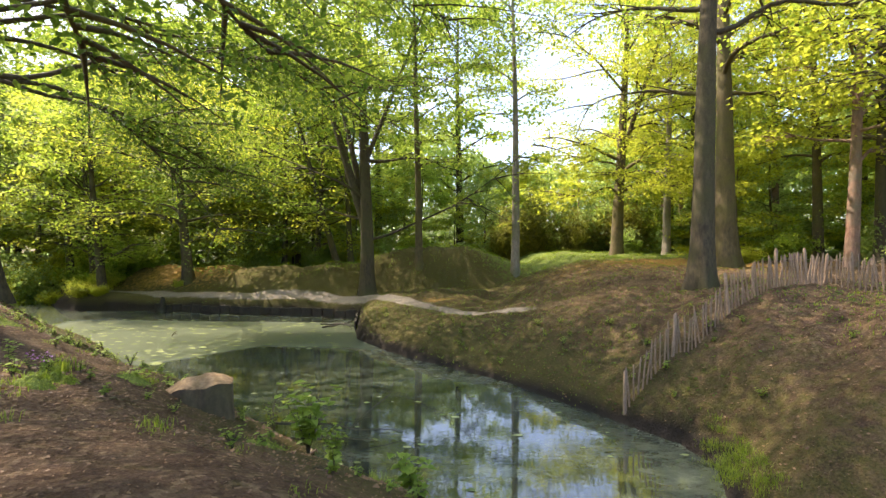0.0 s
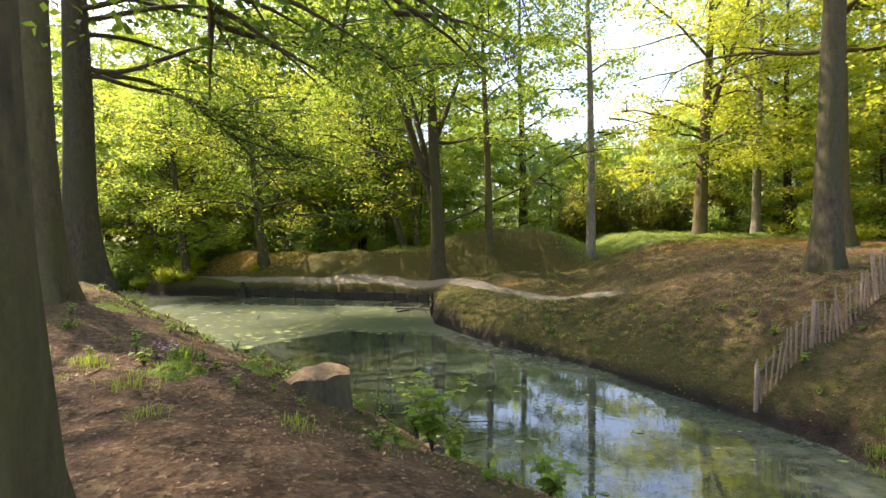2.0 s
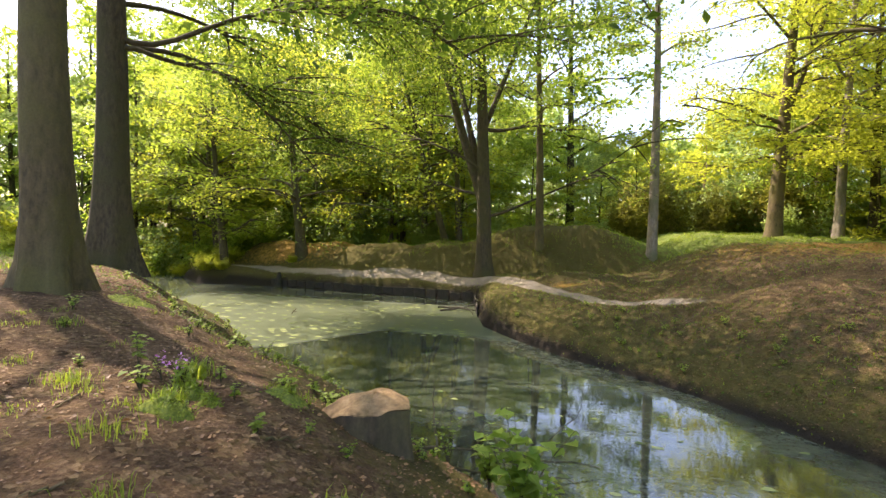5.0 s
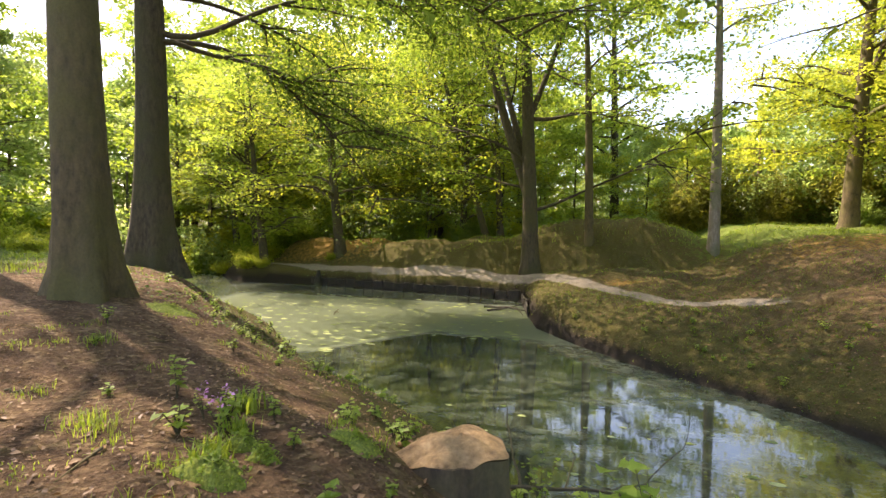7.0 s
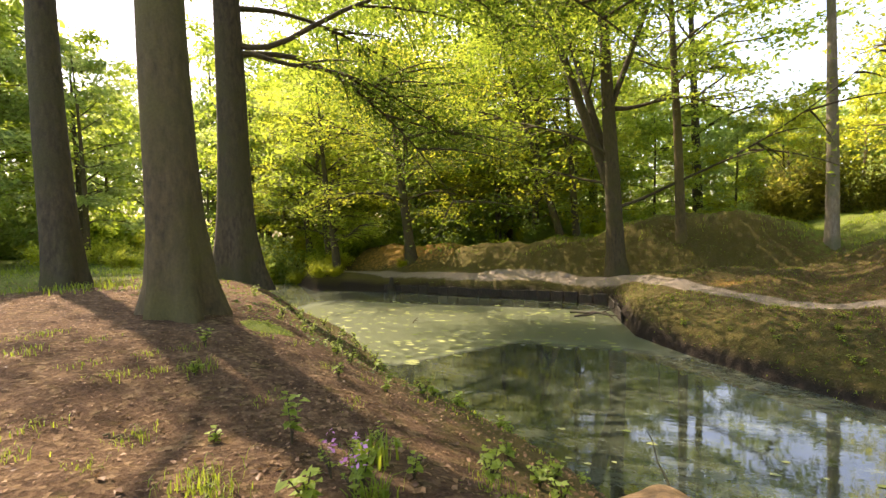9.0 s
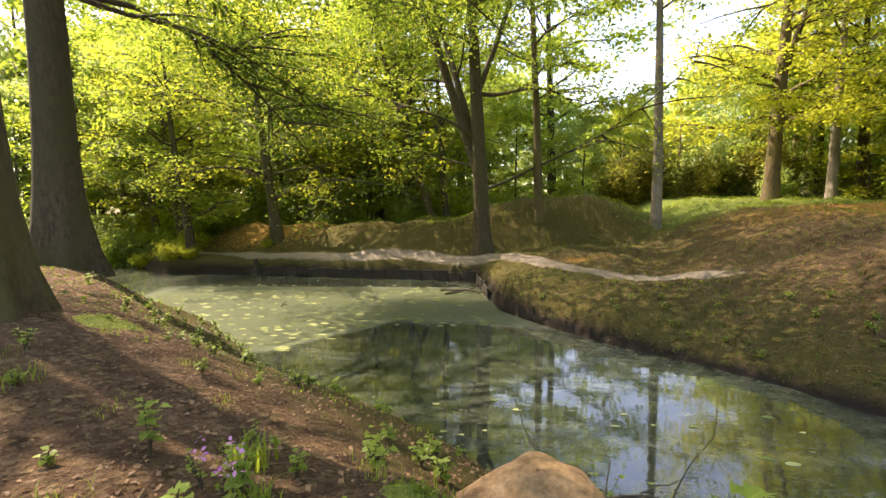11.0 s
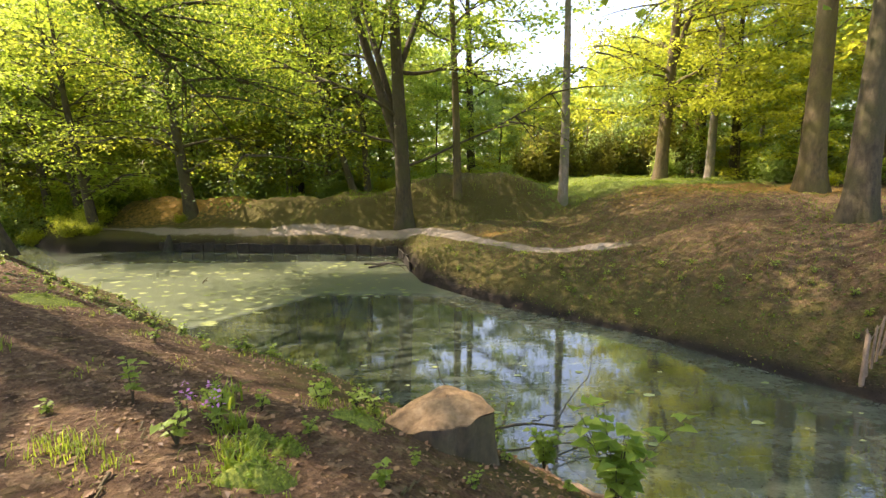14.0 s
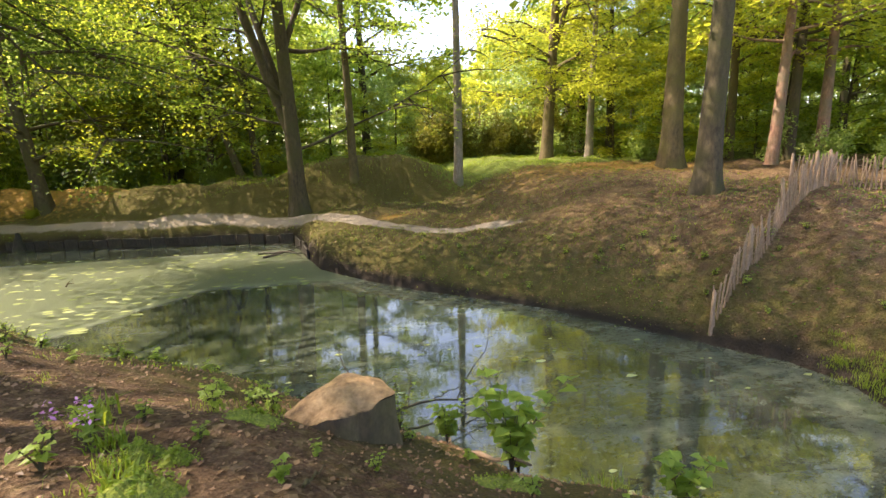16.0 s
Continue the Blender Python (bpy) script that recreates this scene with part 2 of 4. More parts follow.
def build_ground():
    xs, ys = spread(600, -420, 420, -3, 7.0), spread(600, -300, 520, 13, 6.8)
    gx, gy = np.meshgrid(xs, ys)
    gx, gy = gx.ravel(), gy.ravel()
    z, dn, ds, wet = plan(gx, gy)
    n = len(xs)
    i = np.arange(n * len(ys)).reshape(len(ys), n)
    faces = np.stack([i[:-1, :-1], i[:-1, 1:], i[1:, 1:], i[1:, :-1]], -1).reshape(-1, 4)
    me = mesh_of("ground", np.stack([gx, gy, z], 1), faces, ground_material())
    shore = np.minimum(dn, ds)
    near = dn > ds
    road = far_from(gx, gy, FARPATH)
    zones = {
        "sand": np.clip(1.5 - road / 0.55, 0, 1) * smooth((3.5 - gx) / 4),
        "grass": np.clip(0.7 * smooth((gy - 27.5) / 4) * smooth((gx + 2) / 4) + 0.9 * smooth((gy - 38) / 4), 0, 0.9) * (~near) + near * 0.75 * smooth((-gx - 15) / 4),
        # clearing and dike end: sunlight painted as colour; small middle patch: red earth
        "sunlit_rust": 0.95 * np.exp(-(((gx - 10) / 6) ** 2) - ((gy - 26.5) / 4) ** 2) + 0.8 * np.exp(-(((gx + 2.6) / 0.9) ** 2) - ((gy - 25.0) / 0.5) ** 2) + 0.8 * np.exp(-(((gx + 21) / 5) ** 2) - ((gy - 34) / 2.5) ** 2),
        "moss": np.where(near, 0.72 * np.exp(-((shore - 1.0) / 1.3) ** 2) + 0.14, 0.34 * smooth((7 - gx) / 9) + 0.26 + 0.26 * np.exp(-((shore - 0.6) / 1.6) ** 2)) * (1 - 0.3 * smooth((shore - 14) / 10)) + 0.22 * (~near) * smooth((gy - 25) / 4),
        "mud": np.clip(1.2 - shore / np.where(near, 0.25, 0.45), 0, 1) + wet,
    }
    for name, value in zones.items():
        a = me.attributes.new(name, "FLOAT", "POINT")
        a.data.foreach_set("value", np.asarray(value, np.float32))
    return tagged(new("ground", me), "brown leaf-littered forest floor with moss, grass and a sandy path", "ground", kind="structure")


build_ground()


def water_material():
    m, nodes, links, b = material("pond_water")
    v = coords(m)
    b.inputs["Base Color"].default_value = (0.012, 0.018, 0.008, 1)
    b.inputs["Roughness"].default_value = 0.03
    b.inputs["IOR"].default_value = 2.1
    ripple = noise_tex(m, coords(m, (1, 2.2, 1)), 2.4, 3)
    bump(m, ripple, 0.06, 0.02)
    film = nodes.new("ShaderNodeBsdfPrincipled")
    grain = noise_tex(m, v, 30, 4)
    thin = ramp(m, grain, [(0.3, (0.2, 0.25, 0.18)), (0.7, (0.38, 0.43, 0.33))])
    links.new(blend(m, attribute(m, "weed"), thin, ramp(m, grain, [(0.3, (0.075, 0.1, 0.055)), (0.7, (0.16, 0.19, 0.115))])), film.inputs["Base Color"])
    film.inputs["Roughness"].default_value = 0.35
    streak = noise_tex(m, coords(m, (0.5, 1.3, 1)), 0.9, 7, 0.7)
    speck = noise_tex(m, coords(m, (1, 1.6, 1)), 7, 5, 0.75)
    f = maths(m, "ADD", maths(m, "MULTIPLY", streak, 0.6), maths(m, "MULTIPLY", speck, 0.45))
    f = maths(m, "ADD", f, maths(m, "MULTIPLY", attribute(m, "weed"), 0.6))
    f = ramp(m, f, [(0.46, (0.03, 0.03, 0.03)), (0.55, (0.12, 0.12, 0.12)), (0.7, (0.24, 0.24, 0.24)), (1.0, (0.72, 0.72, 0.72))])
    mix = nodes.new("ShaderNodeMixShader")
    links.new(f, mix.inputs[0])
    links.new(b.outputs[0], mix.inputs[1])
    links.new(film.outputs[0], mix.inputs[2])
    links.new(mix.outputs[0], nodes["Material Output"].inputs[0])
    return m


def build_water():
    xs, ys = np.linspace(-50, 18, 273), np.linspace(0, 44, 177)
    gx, gy = np.meshgrid(xs, ys)
    i = np.arange(gx.size).reshape(gx.shape)
    faces = np.stack([i[:-1, :-1], i[:-1, 1:], i[1:, 1:], i[1:, :-1]], -1).reshape(-1, 4)
    gx, gy = gx.ravel(), gy.ravel()
    dn, ds = far_from(gx, gy, NORTH), far_from(gx, gy, SOUTH)
    keep = (within(gx, gy, RING) | (np.minimum(dn, ds) < 1.2))[faces].any(1)
    me = mesh_of("water", np.stack([gx, gy, 0 * gx + WATER_Z], 1), faces[keep], water_material())
    me.attributes.new("weed", "FLOAT", "POINT").data.foreach_set("value", np.clip(smooth((gy - np.interp(gx, [-14, -11.5, -9, -6], [14.0, 15.3, 18.8, 18.6]) + 0.5) / 1.2) * smooth((25.3 - gy) / 0.8) * smooth((22.5 + gx) / 2) + 0.2 * np.exp(-((dn - 0.5) / 0.5) ** 2), 0, 1).astype(np.float32))
    return tagged(new("water", me), "still dark pond water under a thin green film of duckweed", "water", kind="structure")


build_water()


# ---- trees ----
def tube(path, radii, sides, flare=0.0, seed=0):
    path, radii = np.asarray(path, float), np.asarray(radii, float)
    d = np.gradient(path, axis=0)
    d /= np.linalg.norm(d, axis=1, keepdims=True) + 1e-9
    ref = np.where(np.abs(d[:, 2:3]) > 0.9, np.array([[1.0, 0, 0]]), np.array([[0, 0, 1.0]]))
    u = np.cross(d, ref)
    u /= np.linalg.norm(u, axis=1, keepdims=True) + 1e-9
    w = np.cross(d, u)
    a = np.linspace(0, 2 * np.pi, sides, endpoint=False)
    r = radii[:, None] * np.ones((1, sides))
    if flare:
        low = np.exp(-np.maximum(path[:, 2] - path[0, 2], 0) / (2.2 * radii[0]))
        r = r * (1 + low[:, None] * flare * (0.55 + 0.45 * np.cos(a * 5 + seed) + 0.3 * np.cos(a * 3 + seed * 2)))
    r = r * (1 + 0.04 * np.sin(a * 3 + path[:, 2:3] * 0.8 + seed))
    v = path[:, None] + r[..., None] * (np.cos(a)[None, :, None] * u[:, None] + np.sin(a)[None, :, None] * w[:, None])
    n = len(path)
    i = np.arange(n * sides).reshape(n, sides)
    j = np.roll(i, -1, 1)
    f = np.stack([i[:-1], j[:-1], j[1:], i[1:]], -1).reshape(-1, 4)
    return v.reshape(-1, 3), f


class Wood:
    def __init__(self):
        self.v, self.f, self.n = [], [], 0

    def add(self, v, f):
        self.v.append(v)
        self.f.append(f + self.n)
        self.n += len(v)

    def mesh(self, name, mat):
        return mesh_of(name, np.concatenate(self.v), np.concatenate(self.f), mat)


def leaves(rng, points, size, flat=0.6, droop=0.0):
    """One folded four-cornered blade at each point."""
    n = len(points)
    az = rng.uniform(0, 2 * np.pi, n)
    tilt = rng.normal(-droop, 0.45 / flat * 0.6, n)
    a = np.stack([np.cos(az) * np.cos(tilt), np.sin(az) * np.cos(tilt), np.sin(tilt)], 1)
    side = np.stack([-np.sin(az), np.cos(az), rng.normal(0, 0.5, n)], 1)
    side /= np.linalg.norm(side, axis=1, keepdims=True)
    up = np.cross(a, side)
    s = size * rng.uniform(0.6, 1.3, (n, 1))
    p0, p2 = points - a * s * 0.5, points + a * s * 0.5
    p1 = points + side * s * 0.33 + up * s * 0.1
    p3 = points - side * s * 0.33 + up * s * 0.1
    v = np.stack([p0, p1, p2, p3], 1).reshape(-1, 3)
    return v, np.arange(4 * n).reshape(n, 4)


def grow(seed, height, radius, crown_low, reach, limbs=16, leaf_count=9000, leaf_size=0.2, lean=(0.0, 0.0), bend=0.3, flare=0.5, sides=14, forks=(), droop=0.25, arms=(), up=0.35, twigs=9):
    """A trunk with limbs, and its leaves; base at the origin. forks: (height, azimuth, elevation, radius share)."""
    rng = np.random.default_rng(seed)
    wood, spots = Wood(), []
    t = np.linspace(0, 1, 22) ** 1.15
    ph = rng.uniform(0, 6.28, 4)

    def stem(base, length, az_lean, r, share):
        x = base[0] + az_lean[0] * length * t + bend * 0.5 * (np.sin(t * 4 + ph[0]) - np.sin(ph[0])) * t
        y = base[1] + az_lean[1] * length * t + bend * 0.5 * (np.sin(t * 5 + ph[1]) - np.sin(ph[1])) * t
        return np.stack([x, y, base[2] + length * t], 1), r * (1 - 0.86 * t ** 1.1)

    stems = [stem(np.array([0, 0, -0.25]), height, lean, radius, 1)]
    for h, az, el, share in forks:
        k = np.searchsorted(stems[0][0][:, 2], h)
        base = stems[0][0][min(k, 20)]
        stems.append(stem(base, height - h, (math.cos(az) / math.tan(el), math.sin(az) / math.tan(el)), stems[0][1][min(k, 20)] * share, share))
    for k, (p, r) in enumerate(stems):
        wood.add(*tube(p, r, sides, flare if k == 0 else 0, seed))
    for k in range(-len(arms), limbs):
        p, r = stems[k % len(stems) if k >= 0 else 0]
        zlow = max(crown_low, p[0, 2] + 0.5)
        f = (k + rng.uniform(0, 1)) / limbs
        z = zlow + (height - zlow) * max(f, 0.0) ** 0.9 * 0.95 if k >= 0 else arms[k][0]
        at = np.array([np.interp(z, p[:, 2], p[:, c]) for c in range(3)])
        rr = np.interp(z, p[:, 2], r)
        az = k * 2.4 + rng.uniform(-0.5, 0.5)
        el = up + 0.5 * f + rng.uniform(-0.2, 0.2)
        length = reach * (0.45 + 0.75 * math.sin(math.pi * (0.22 + 0.7 * f))) * rng.uniform(0.7, 1.15)
        if k < 0:
            az, el, length = arms[k][1:4]
        s = np.linspace(0, 1, 14)
        d = np.array([math.cos(az) * math.cos(el), math.sin(az) * math.cos(el), math.sin(el)])
        limb = at + d * length * s[:, None]
        limb[:, 2] -= (droop if k >= 0 else arms[k][4]) * length * s ** 2.2
        limb[:, :2] += (rng.normal(0, 0.05, 2) * length) * (np.sin(s * 5))[:, None]
        limb[:, 2] += rng.normal(0, 0.022) * length * np.sin(s * 7) + rng.normal(0, 0.012) * length * np.sin(s * 13)
        wood.add(*tube(limb, np.maximum(rr * (0.42 if k >= 0 else 0.26) * (1 - 0.9 * s), 0.008), 6))
        for q in range(twigs):
            g = rng.uniform(0.25 if k >= 0 else 0.35, 1.0)
            b0 = np.array([np.interp(g, s, limb[:, c]) for c in range(3)])
            az2 = az + rng.choice([-1, 1]) * rng.uniform(0.4, 1.2)
            l2 = length * rng.uniform(0.22, 0.48)
            e2 = rng.uniform(-0.25, 0.35)
            s2 = np.linspace(0, 1, 5)
            twig = b0 + np.array([math.cos(az2) * math.cos(e2), math.sin(az2) * math.cos(e2), math.sin(e2)]) * l2 * s2[:, None]
            twig[:, 2] -= droop * 0.8 * l2 * s2 ** 2
            wood.add(*tube(twig, np.maximum(rr * 0.14 * (1 - 0.9 * s2), 0.005), 4))
            spots.append((twig[1], twig[-1]))
        spots.append((limb[7], limb[13]))
    a, b = np.array([q[0] for q in spots]), np.array([q[1] for q in spots])
    which = rng.integers(0, len(spots), leaf_count)
    k = rng.uniform(0, 1.15, (leaf_count, 1))
    wide = 0.09 * reach
    pts = a[which] + (b - a)[which] * k + rng.normal(0, 1, (leaf_count, 3)) * (wide, wide, wide * 0.38)
    return wood, leaves(rng, pts, leaf_size, droop=0.2)


def tree(name, x, y, label, bark, leaf, z=None, category="tree", group="", **how):
    wood, (lv, lf) = grow(**how)
    root = tagged(new(name), label, category, group)
    root.location = (x, y, ground_z(x, y) if z is None else z)
    part("trunk", wood.mesh("trunk", bark), root)
    part("crown", mesh_of("crown", lv, lf, leaf, False), root)
    return root


# trees beside the pond
tree("beech_tree", -6.9, 28.2, "forked dark beech trunk beside the sandy path", BARK_DARK, LEAF, seed=3, height=21, radius=0.42, crown_low=7.5, reach=6.5, limbs=26, leaf_count=13000, lean=(-0.03, 0.0), flare=0.6, forks=((3.4, 2.9, 1.25, 0.75), (4.6, 2.3, 1.15, 0.6), (7.5, 0.4, 1.2, 0.5)), arms=((3.2, 0.05, 0.25, 9.5, -0.32), (5.6, 3.1, 0.5, 8.0, 0.05), (4.4, 2.9, 0.3, 5.0, 0.1)))
tree("maple_tree", -4.1, 29.9, "slender tree on the flank of the grassy mound", BARK, LEAF, seed=8, height=19, radius=0.24, crown_low=5.5, reach=4.6, limbs=24, leaf_count=6500, lean=(-0.01, 0.0), flare=0.4)
tree("slender_tree", 1.8, 30.2, "slim straight pale trunk with a high thin crown", BARK_PALE, LEAF, seed=11, height=21, radius=0.27, crown_low=10.5, reach=4.0, limbs=16, leaf_count=6000, lean=(0.0, 0.0), flare=0.3, up=0.6, arms=((10.6, 2.6, 0.6, 3.0, 0.0),))
tree("golden_beech_tree", 9.4, 35.2, "beech with golden green lower branches in sunlight", BARK, LEAF_SUN_GOLD, seed=14, height=21, radius=0.42, crown_low=4.0, reach=6.5, limbs=30, leaf_count=30000, lean=(0.03, 0.0), forks=((6.5, 0.3, 1.25, 0.6),), arms=((4.2, 3.7, 0.15, 5.5, 0.2), (5.2, 4.3, 0.15, 5.5, 0.2), (4.6, 5.2, 0.1, 5.0, 0.2), (6.2, 3.9, 0.2, 6.0, 0.2), (5.6, 0.2, 0.2, 5.0, 0.2)))
# the dark bark of this beech carries the shade on its trunk
tree("large_beech_tree", 6.45, 16.35, "tall straight beech trunk near the paling fence", BARK_DARK, LEAF, seed=17, height=23, radius=0.36, crown_low=8.0, reach=7.5, limbs=26, leaf_count=9000, lean=(0.012, 0.0), flare=0.9)
tree("large_beech_tree", 11.75, 25.1, "tall grey beech trunk with flared roots", BARK, LEAF, seed=21, height=23, radius=0.5, crown_low=8.0, reach=7.5, limbs=26, leaf_count=10000, lean=(-0.02, 0.0), flare=0.8)
tree("leaning_tree", -10.9, 36.2, "thin dark leaning trunk on the earth bank", BARK_DARK, LEAF, seed=23, height=17, radius=0.25, crown_low=5.0, reach=5.5, limbs=22, leaf_count=11000, lean=(-0.3, 0.0), flare=0.4)
tree("slender_tree", -10.1, 36.8, "thin dark trunk beside the leaning tree", BARK_DARK, LEAF, seed=27, height=17, radius=0.24, crown_low=4.5, reach=5.5, limbs=22, leaf_count=11000, lean=(-0.05, 0.0), forks=((5.0, 2.6, 1.1, 0.6),))
tree("lime_tree", -20.1, 32.2, "sunlit tree at the end of the earth bank", BARK_DARK, LEAF_SUN_GOLD, seed=29, height=14, radius=0.36, crown_low=2.6, reach=6.0, limbs=28, leaf_count=11000, lean=(-0.1, 0.0))
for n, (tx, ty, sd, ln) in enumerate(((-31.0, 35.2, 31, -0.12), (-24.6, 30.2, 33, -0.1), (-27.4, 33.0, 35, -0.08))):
    tree("lime_tree", tx, ty, "thin tree leaning at the edge of the pond", BARK_DARK, LEAF_SUN_GOLD if n == 0 else LEAF, seed=sd, height=13, radius=0.28, crown_low=1.8, reach=4.5, limbs=26, leaf_count=8000, lean=(ln, 0.0))
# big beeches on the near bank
# these crowns wear the darker leaf to look shaded from below
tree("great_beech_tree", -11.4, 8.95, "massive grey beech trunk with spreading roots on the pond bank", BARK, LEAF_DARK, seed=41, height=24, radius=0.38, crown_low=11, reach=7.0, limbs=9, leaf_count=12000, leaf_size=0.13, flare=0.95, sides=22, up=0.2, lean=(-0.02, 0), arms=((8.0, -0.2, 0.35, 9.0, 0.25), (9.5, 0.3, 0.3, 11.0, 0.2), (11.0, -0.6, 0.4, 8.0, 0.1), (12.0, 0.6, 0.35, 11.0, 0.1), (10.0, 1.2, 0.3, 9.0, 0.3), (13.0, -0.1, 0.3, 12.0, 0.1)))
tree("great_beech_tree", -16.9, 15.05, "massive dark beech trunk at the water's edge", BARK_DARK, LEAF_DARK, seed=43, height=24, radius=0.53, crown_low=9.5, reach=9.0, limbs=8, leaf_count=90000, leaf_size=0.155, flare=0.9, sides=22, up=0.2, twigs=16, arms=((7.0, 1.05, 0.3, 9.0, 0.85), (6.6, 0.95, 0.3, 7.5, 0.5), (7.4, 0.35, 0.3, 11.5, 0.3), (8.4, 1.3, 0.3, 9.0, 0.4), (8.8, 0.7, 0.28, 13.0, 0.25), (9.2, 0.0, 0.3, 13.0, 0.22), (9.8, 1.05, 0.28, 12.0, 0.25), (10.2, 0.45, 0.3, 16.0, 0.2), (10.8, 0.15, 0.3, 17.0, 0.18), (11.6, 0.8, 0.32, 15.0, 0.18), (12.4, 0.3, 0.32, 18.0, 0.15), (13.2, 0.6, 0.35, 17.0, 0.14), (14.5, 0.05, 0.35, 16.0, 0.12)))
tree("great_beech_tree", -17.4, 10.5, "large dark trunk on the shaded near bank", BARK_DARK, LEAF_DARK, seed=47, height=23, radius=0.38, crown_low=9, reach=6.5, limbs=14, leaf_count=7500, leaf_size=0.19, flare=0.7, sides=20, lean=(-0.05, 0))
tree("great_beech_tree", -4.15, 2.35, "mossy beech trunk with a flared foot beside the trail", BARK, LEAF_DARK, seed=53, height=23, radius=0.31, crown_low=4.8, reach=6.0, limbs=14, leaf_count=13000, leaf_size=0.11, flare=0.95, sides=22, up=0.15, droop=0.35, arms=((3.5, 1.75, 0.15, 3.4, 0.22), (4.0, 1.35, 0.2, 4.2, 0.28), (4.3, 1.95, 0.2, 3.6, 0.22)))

for tx, ty, sd, ln, bk, lf in ((-17, 41, 111, 0.03, BARK_DARK, LEAF), (-13.5, 39, 115, 0.04, BARK_DARK, LEAF_SUN_GOLD), (-21, 44, 117, 0.0, BARK_DARK, LEAF)):
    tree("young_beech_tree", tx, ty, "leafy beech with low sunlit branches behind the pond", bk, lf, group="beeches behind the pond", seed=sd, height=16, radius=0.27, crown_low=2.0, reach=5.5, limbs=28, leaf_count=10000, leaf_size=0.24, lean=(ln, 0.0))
# all in the sunlit leaf colour, which brightens this side
for tx, ty, sd, ln, bk, lf in ((17.2, 24.5, 131, 0.04, BARK_RED, LEAF_SUN_GOLD), (19.7, 25.9, 133, 0.0, BARK_DARK, LEAF_SUN_GOLD), (15.4, 16.6, 135, 0.06, BARK_DARK, LEAF_SUN_GOLD), (13.5, 36.8, 137, 0.0, BARK_PALE, LEAF_SUN_GOLD), (19.5, 30, 139, 0.0, BARK, LEAF_SUN_GOLD), (20.6, 24.8, 141, 0.0, BARK_RED, LEAF_SUN_GOLD), (17, 40, 143, 0.0, BARK_DARK, LEAF_SUN_GOLD)):
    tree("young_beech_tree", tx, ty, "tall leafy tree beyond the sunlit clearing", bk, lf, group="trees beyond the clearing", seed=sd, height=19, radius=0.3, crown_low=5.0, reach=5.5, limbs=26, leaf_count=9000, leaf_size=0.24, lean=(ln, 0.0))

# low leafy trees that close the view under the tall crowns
# the first kind takes its sunlight from the brighter leaf colour
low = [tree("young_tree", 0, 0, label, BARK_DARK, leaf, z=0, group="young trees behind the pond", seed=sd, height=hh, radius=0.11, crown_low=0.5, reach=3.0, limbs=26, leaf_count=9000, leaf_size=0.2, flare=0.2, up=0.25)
       for label, leaf, sd, hh in (("young leafy tree in bright sunlight behind the pond", LEAF_SUN_GOLD, 151, 8.0), ("young green tree in full leaf behind the pond", LEAF, 153, 9.5), ("young pale green tree at the edge of the woods", LEAF_HAZE, 155, 8.5))]
rng = np.random.default_rng(19)
for k, (x, y) in enumerate(((-34, 41), (-30.5, 42.5), (-27, 41), (-24, 43.5), (-20.5, 41), (-17.5, 44.5), (-15, 42.5), (-11.5, 44), (-8.5, 46), (-5.5, 44.5), (-2.5, 48), (0.5, 50), (3.5, 48.5), (13, 42), (16.5, 38.5), (20, 35), (23.5, 32), (26, 28), (28, 24), (28.5, 19.5), (-38, 38), (-36, 44), (-13, 48), (-22, 48), (15.5, 31), (22.5, 29))):
    s = rng.uniform(0.8, 1.15)
    which = (0, 1, 0, 2)[k % 4]
    m = Matrix.LocRotScale((x, y, ground_z(x, y) - 0.05), Euler((0, 0, rng.uniform(0, 6.28))), (s, s, s))
    if k in (0, 1, 3):
        low[which].matrix_basis = m
    else:
        copy_thing(low[which], m @ Matrix.Diagonal((*(1 / q for q in low[which].scale), 1)))

# woods behind
bank = []
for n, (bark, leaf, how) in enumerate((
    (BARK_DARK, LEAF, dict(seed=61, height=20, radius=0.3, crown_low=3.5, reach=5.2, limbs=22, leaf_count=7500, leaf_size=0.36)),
    (BARK, LEAF_HAZE, dict(seed=63, height=17, radius=0.26, crown_low=2.0, reach=5.0, limbs=22, leaf_count=7500, leaf_size=0.36)),
    (BARK_RED, LEAF_SUN_GOLD, dict(seed=67, height=19, radius=0.33, crown_low=5.5, reach=4.8, limbs=18, leaf_count=7500, leaf_size=0.36)),
    (BARK_PALE, LEAF_HAZE, dict(seed=71, height=15, radius=0.2, crown_low=2.5, reach=4.4, limbs=20, leaf_count=7500, leaf_size=0.36)))):
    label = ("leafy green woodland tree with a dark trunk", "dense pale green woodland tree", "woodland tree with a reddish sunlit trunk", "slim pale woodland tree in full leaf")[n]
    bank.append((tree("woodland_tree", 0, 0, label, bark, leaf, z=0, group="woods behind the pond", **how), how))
rng = np.random.default_rng(5)
placed = []
first = [True] * 4
